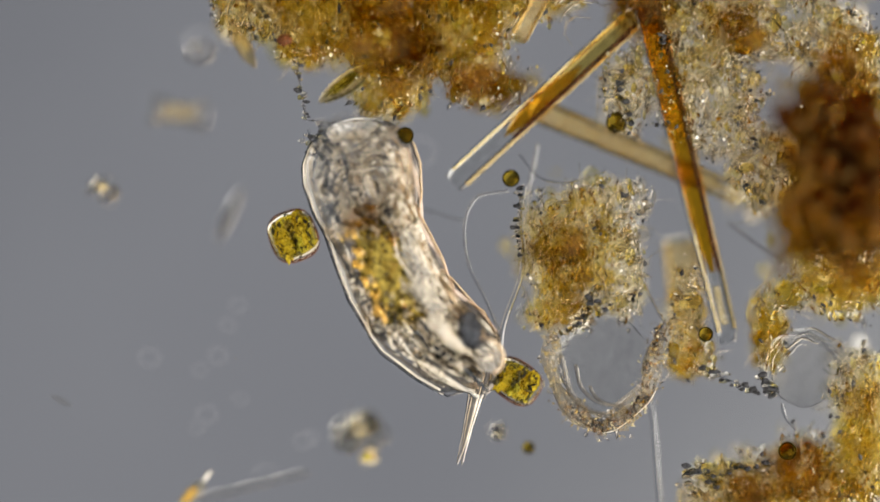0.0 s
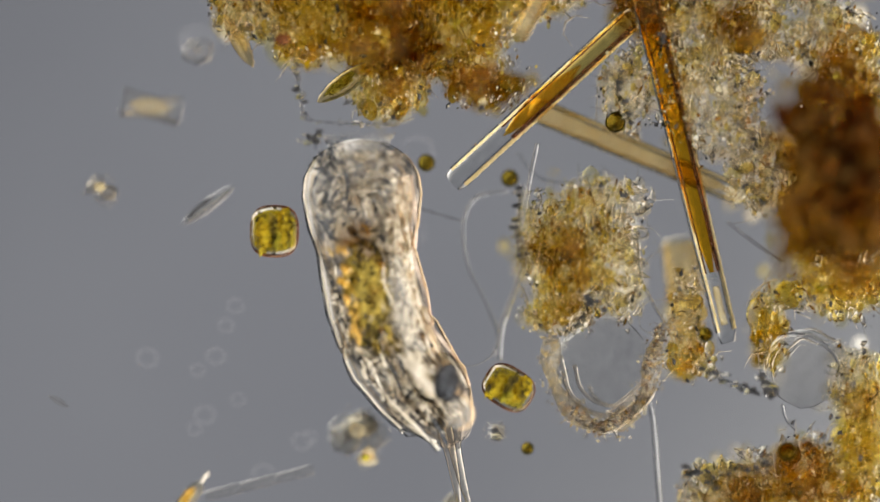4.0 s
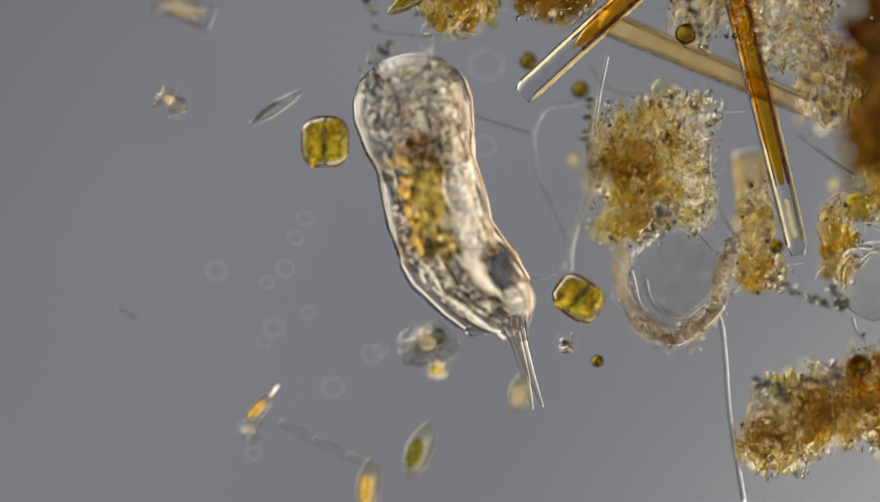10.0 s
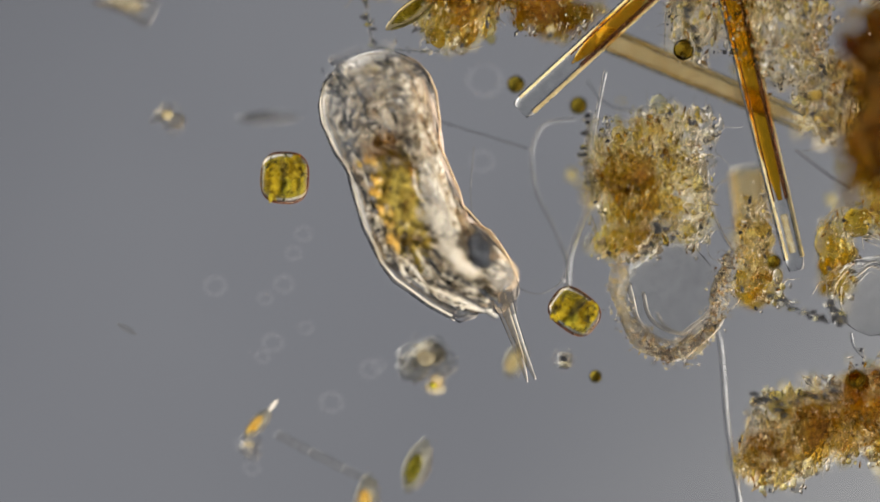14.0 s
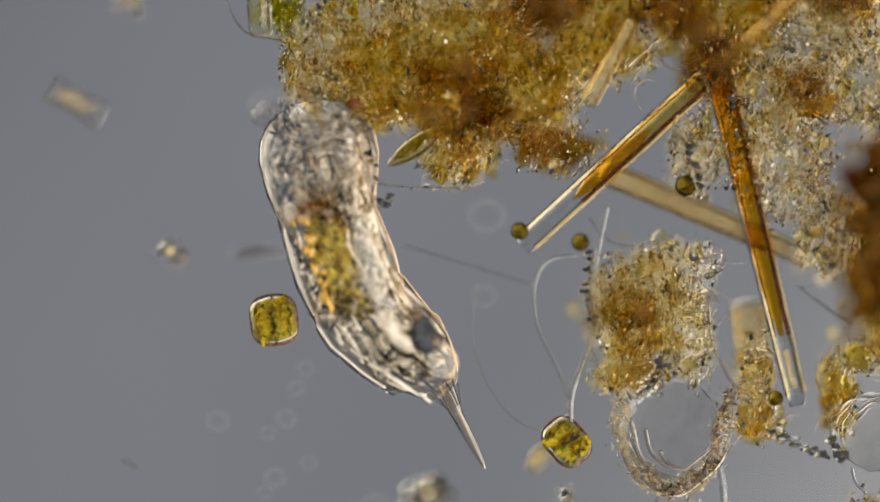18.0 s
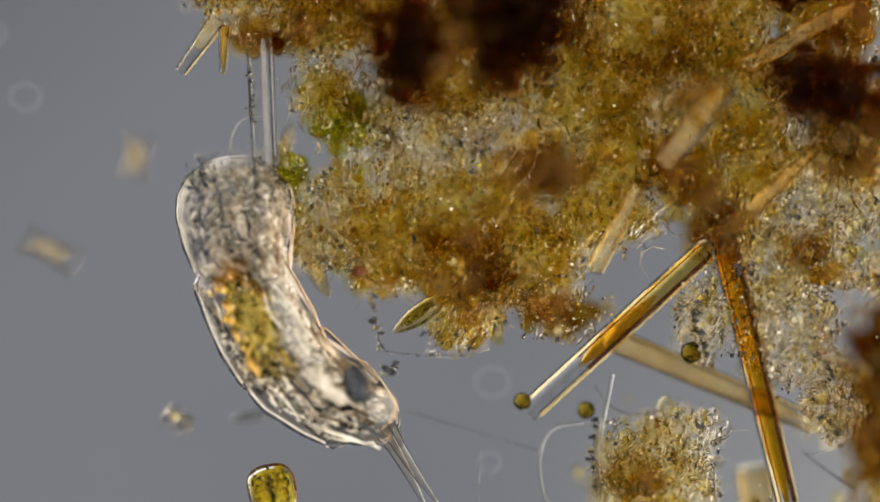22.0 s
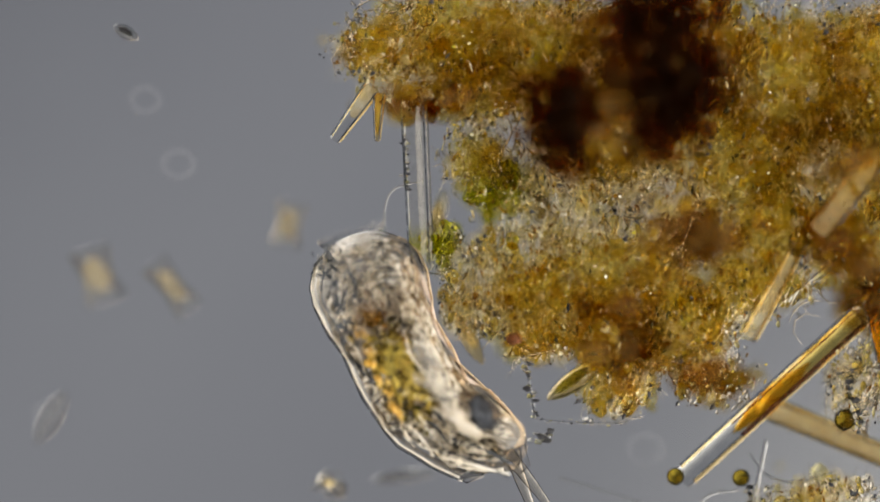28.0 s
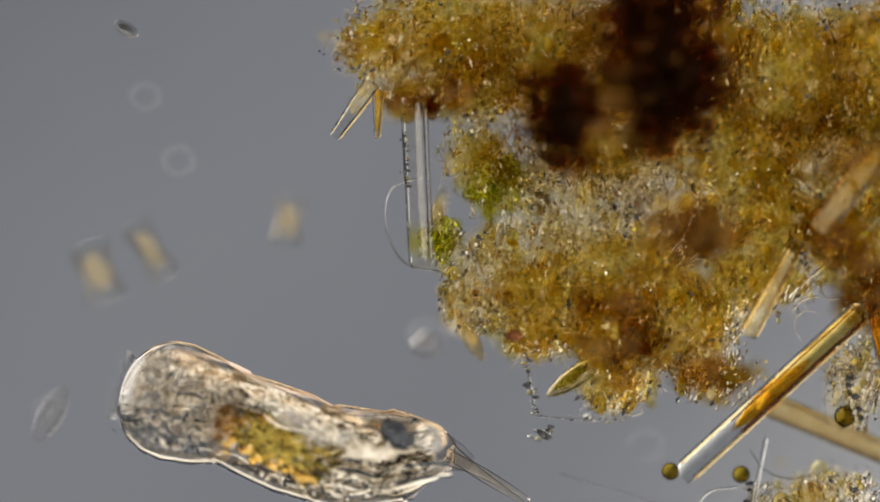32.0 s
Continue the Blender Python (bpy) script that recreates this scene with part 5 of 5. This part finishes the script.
c = np.stack([rng.normal(0.082, 0.014, 90), rng.normal(0.055, 0.016, 90), rng.normal(0.0, 0.02, 90)], 1)
big_mesh("dark_tuft", shards(c, rng.uniform(0.0015, 0.0035, 90), 0.3, 0.6, 2.6), M["slate"], head, "dark tuft at the head's corner")

# seconds; then plan places on the view at that time: snout, neck, middle, bladder, foot, toe tips
SPINE = [
    (0, 628, 222, 662, 402, 718, 528, 806, 608, 858, 660, 832, 812), (1, 640, 228, 650, 424, 700, 550, 790, 650, 862, 715, 848, 870),
    (2, 642, 240, 652, 430, 692, 558, 764, 660, 828, 726, 845, 872), (3, 685, 300, 685, 448, 693, 572, 740, 664, 780, 738, 822, 870),
    (3.5, 660, 280, 665, 440, 690, 575, 758, 680, 795, 742, 825, 880), (5.5, 620, 228, 630, 425, 668, 565, 760, 690, 800, 755, 830, 890),
    (6, 641, 225, 652, 416, 693, 560, 768, 674, 836, 746, 848, 890), (6.5, 750, 240, 760, 430, 790, 565, 885, 680, 930, 750, 955, 890),
    (7, 766, 230, 774, 416, 808, 562, 886, 674, 946, 748, 968, 890), (7.5, 755, 90, 765, 285, 795, 410, 895, 530, 935, 605, 965, 750),
    (8, 748, 98, 773, 272, 822, 410, 890, 520, 942, 580, 958, 715), (8.5, 795, 165, 808, 320, 840, 420, 915, 520, 945, 580, 970, 700),
    (9, 778, 155, 800, 312, 822, 430, 882, 524, 932, 580, 958, 700), (9.2, 740, 142, 785, 325, 810, 440, 890, 520, 930, 580, 965, 700),
    (10, 718, 108, 752, 272, 790, 420, 856, 496, 912, 562, 955, 700), (10.4, 690, 102, 730, 275, 780, 410, 870, 490, 915, 560, 960, 700),
    (11, 728, 112, 738, 302, 772, 430, 832, 504, 900, 560, 950, 700), (12, 738, 110, 750, 292, 772, 420, 838, 500, 888, 542, 935, 645),
    (13, 690, 80, 692, 256, 738, 394, 812, 480, 872, 522, 930, 620), (13.5, 664, 112, 712, 282, 755, 404, 834, 472, 898, 520, 935, 620),
    (15.5, 572, 45, 598, 242, 645, 378, 730, 466, 804, 522, 878, 640), (16, 570, 85, 578, 278, 628, 420, 722, 514, 790, 590, 855, 690),
    (16.5, 575, 175, 580, 362, 620, 515, 742, 612, 788, 672, 860, 780), (17, 570, 188, 577, 364, 628, 522, 720, 614, 786, 690, 862, 800),
    (18, 560, 190, 576, 368, 630, 520, 714, 606, 786, 682, 860, 800), (18.5, 570, 235, 574, 430, 620, 575, 745, 665, 788, 722, 860, 835),
    (19, 548, 302, 577, 490, 632, 630, 716, 722, 785, 783, 850, 890), (20, 530, 300, 552, 490, 600, 618, 692, 710, 760, 766, 835, 890),
    (20.5, 535, 300, 550, 485, 600, 615, 725, 720, 765, 775, 830, 890), (21, 458, 232, 506, 420, 565, 555, 662, 652, 742, 710, 805, 850),
    (21.5, 432, 162, 466, 372, 530, 486, 628, 566, 698, 612, 785, 760), (22, 412, 288, 430, 500, 490, 620, 602, 706, 682, 757, 760, 880),
    (22.5, 405, 372, 432, 588, 498, 712, 610, 810, 678, 878, 740, 990), (23, 390, 360, 414, 552, 472, 695, 596, 804, 662, 870, 720, 990),
    (23.5, 505, 362, 545, 565, 605, 692, 722, 796, 775, 850, 842, 950), (24, 618, 352, 664, 552, 728, 682, 828, 788, 898, 832, 960, 920),
    (25, 650, 338, 668, 545, 716, 680, 820, 782, 884, 822, 955, 900), (25.5, 636, 330, 662, 550, 711, 675, 830, 760, 880, 800, 950, 900),
    (27.5, 618, 290, 668, 490, 722, 612, 826, 718, 905, 780, 975, 890), (28, 632, 428, 682, 582, 740, 692, 830, 760, 904, 800, 980, 890),
    (29, 585, 448, 640, 612, 695, 700, 790, 778, 878, 812, 955, 890), (30, 572, 452, 612, 612, 682, 706, 770, 775, 860, 800, 945, 890),
    (30.5, 530, 428, 592, 600, 662, 700, 756, 772, 852, 797, 945, 888), (31, 425, 622, 578, 664, 665, 714, 768, 722, 868, 746, 955, 865),
    (31.3, 288, 765, 466, 786, 580, 814, 695, 806, 812, 796, 940, 875), (31.6, 245, 745, 425, 804, 545, 846, 690, 838, 795, 816, 935, 880),
    (32, 228, 690, 425, 750, 552, 802, 685, 808, 795, 806, 935, 870)]

# how far the second toe stands off the first: seconds, degrees
SPREAD = [(0, 9), (3, 4), (13.5, 6), (15.5, 10), (18, 12), (20, 5), (21, 14), (22, 4), (25.5, 6), (27.5, 20), (28, 24), (29, 12), (30, 4), (31, 22), (32, 15)]


def aim(a, b, k=0.5):
    """Pose on the plan between a and b, with x from a to b."""
    c = a.lerp(b, k)
    d = b - a
    return Matrix.Translation(c) @ Matrix.Rotation(math.atan2(d.y, d.x), 4, "Z")


def on_stage(t, x, y, z=0.0):
    dx, dy = stage(t)
    return P(x - dx, y - dy, z)


def motions():
    rows = {ob: [] for ob in (rotifer, head, fore, rear, hind, foot, toe_l, toe_r)}
    for t, *c in SPINE:
        a, n, m, b, f, e = [on_stage(t, c[i], c[i + 1], 0.9 * along(FOCUS, t)[0] / 1000) for i in range(0, 12, 2)]
        base = aim(m, n)
        inv = base.inverted()
        rows[rotifer].append((t, base))
        rows[head].append((t, inv @ aim(n, a) @ Matrix.Translation(((a - n).length / 2 - 0.108, 0, 0))))
        rows[fore].append((t, inv @ aim(m, n, 0.5)))
        rows[rear].append((t, inv @ aim(b, m, 0.42) @ Matrix.Translation((0, 0.010, 0))))
        rows[hind].append((t, inv @ aim(f, b, 0.6)))
        rows[foot].append((t, inv @ aim(e, f, 0.97)))
        for ob, s in ((toe_l, 1), (toe_r, -1)):
            rows[ob].append((t, inv @ aim(e, f, 1.0) @ Matrix.Rotation(radians(2 if s > 0 else -along(SPREAD, t)[0]), 4, "Z") @ Matrix.Translation((0, 0.006 * s, 0))))
    for ob, r in rows.items():
        walk(ob, r)
    walk(cell_a, [(t, Matrix.Translation(on_stage(t, x, y)) @ Matrix.Rotation(radians(r), 4, "Z")) for t, x, y, r in (
        (0, 522, 420, 20), (1, 500, 412, 5), (3, 496, 412, 0), (5.5, 476, 412, -2), (6, 495, 412, -2), (6.5, 605, 408, 0), (7, 612, 405, 0),
        (7.5, 610, 264, 2), (8, 606, 250, 2), (9, 608, 248, 3), (9.5, 588, 255, 0), (10, 580, 253, 0), (10.5, 558, 258, -3), (11, 534, 265, -5),
        (11.5, 520, 282, -6), (12, 513, 288, -5), (13, 510, 296, -5), (13.5, 509, 302, -4), (15.5, 497, 395, 5), (16, 487, 447, 8), (16.5, 487, 540, 8),
        (17, 488, 560, 6), (18, 488, 570, 6), (18.5, 490, 624, 5), (19, 492, 703, 8), (20.5, 487, 709, 10), (21.5, 484, 714, 12), (22, 485, 873, 12),
        (32, 750, 980, 30))])
    walk(cell_b, [(t, Matrix.Translation(on_stage(t, x, y)) @ Matrix.Rotation(radians(r), 4, "Z")) for t, x, y, r in (
        (0, 920, 680, -35), (1, 924, 700, -20), (2, 910, 705, -25), (3, 906, 696, -32), (5.5, 903, 690, -32), (6, 920, 690, -32), (6.5, 1030, 686, -32),
        (7, 1037, 684, -32), (7.5, 1034, 546, -32), (8, 1033, 532, -33), (9, 1032, 531, -35), (11, 1028, 531, -36), (13, 1025, 537, -34),
        (13.5, 1026, 543, -34), (15.5, 1010, 620, -50), (17, 1010, 780, -50), (32, 1295, 1205, -50))])
    walk(drifter, [(t, Matrix.Translation(on_stage(t, x, y, z)) @ Matrix.Rotation(radians(r), 4, "Z")) for t, x, y, r, z in (
        (0, 312, 195, 172, -0.12), (2, 290, 190, 170, -0.12), (3, 278, 189, 170, -0.10), (6, 245, 184, 168, -0.06), (8, 322, 24, 162, -0.05), (9, 325, 15, 160, -0.08),
        (13, 255, 5, 160, -0.08), (15.5, 168, 37, 150, -0.09), (17, 145, 180, 150, -0.09), (19, 112, 303, 150, -0.10), (21.5, 80, 290, 152, -0.10),
        (23, 80, 570, 150, -0.10), (24, 335, 560, 146, -0.09), (25, 328, 555, 146, -0.07), (25.5, 325, 553, 146, -0.08), (28, 300, 510, 128, -0.10),
        (30, 270, 480, 125, -0.11), (32, 260, 445, 122, -0.11))])
    walk(bead, [(t, Matrix.Translation(P(x, y, 0.03))) for t, x, y in (
        (0, 722, 242), (1, 768, 252), (2, 762, 252), (3, 766, 270), (5.5, 755, 303), (8, 767, 281), (8.5, 790, 264), (9, 814, 268), (10.4, 818, 266),
        (11, 808, 265), (12, 806, 277), (13, 770, 257), (13.5, 790, 267), (15.5, 806, 299), (19, 800, 298), (28, 794, 316), (32, 785, 313))])
    walk(sliver, [(t, Matrix.Translation(P(x, y, z)) @ Matrix.Rotation(radians(r), 4, "Z")) for t, x, y, r, z in (
        (0, 403, 380, 66, -0.11), (1, 375, 362, 48, -0.10), (2, 373, 363, 44, -0.09), (3, 372, 364, 40, -0.07), (6, 369, 365, 34, -0.035), (8, 369, 356, 36, -0.03),
        (9, 369, 352, 38, -0.05), (10.4, 365, 345, 25, -0.05), (11, 360, 340, 5, -0.09), (13, 357, 335, 2, -0.10), (19, 337, 335, 8, -0.09),
        (28, 312, 322, 8, -0.09), (32, 290, 318, 6, -0.09))])
    walk(rod_chain, [(t, Matrix.Translation(P(x, y, -0.05)) @ Matrix.Rotation(radians(r), 4, "Z")) for t, x, y, r in (
        (0, 450, 868, 14), (6, 465, 861, 14), (7.5, 445, 885, 14), (8, 445, 915, -6), (9, 466, 955, -24), (13, 462, 950, -27), (32, 460, 948, -28))])
    walk(cling, [(t, Matrix.Translation(on_stage(t, x, y, -0.075)) @ Matrix.Rotation(radians(r), 4, "Z")) for t, x, y, r in (
        (0, 806, 960, 80), (7, 935, 900, 80), (8, 940, 772, 80), (9, 935, 735, 85), (11, 920, 680, 75), (13, 915, 632, 72), (13.5, 918, 632, 70),
        (15.5, 942, 672, 55), (16, 972, 690, 55), (17, 965, 810, 50), (32, 1250, 1235, 50))])


motions()
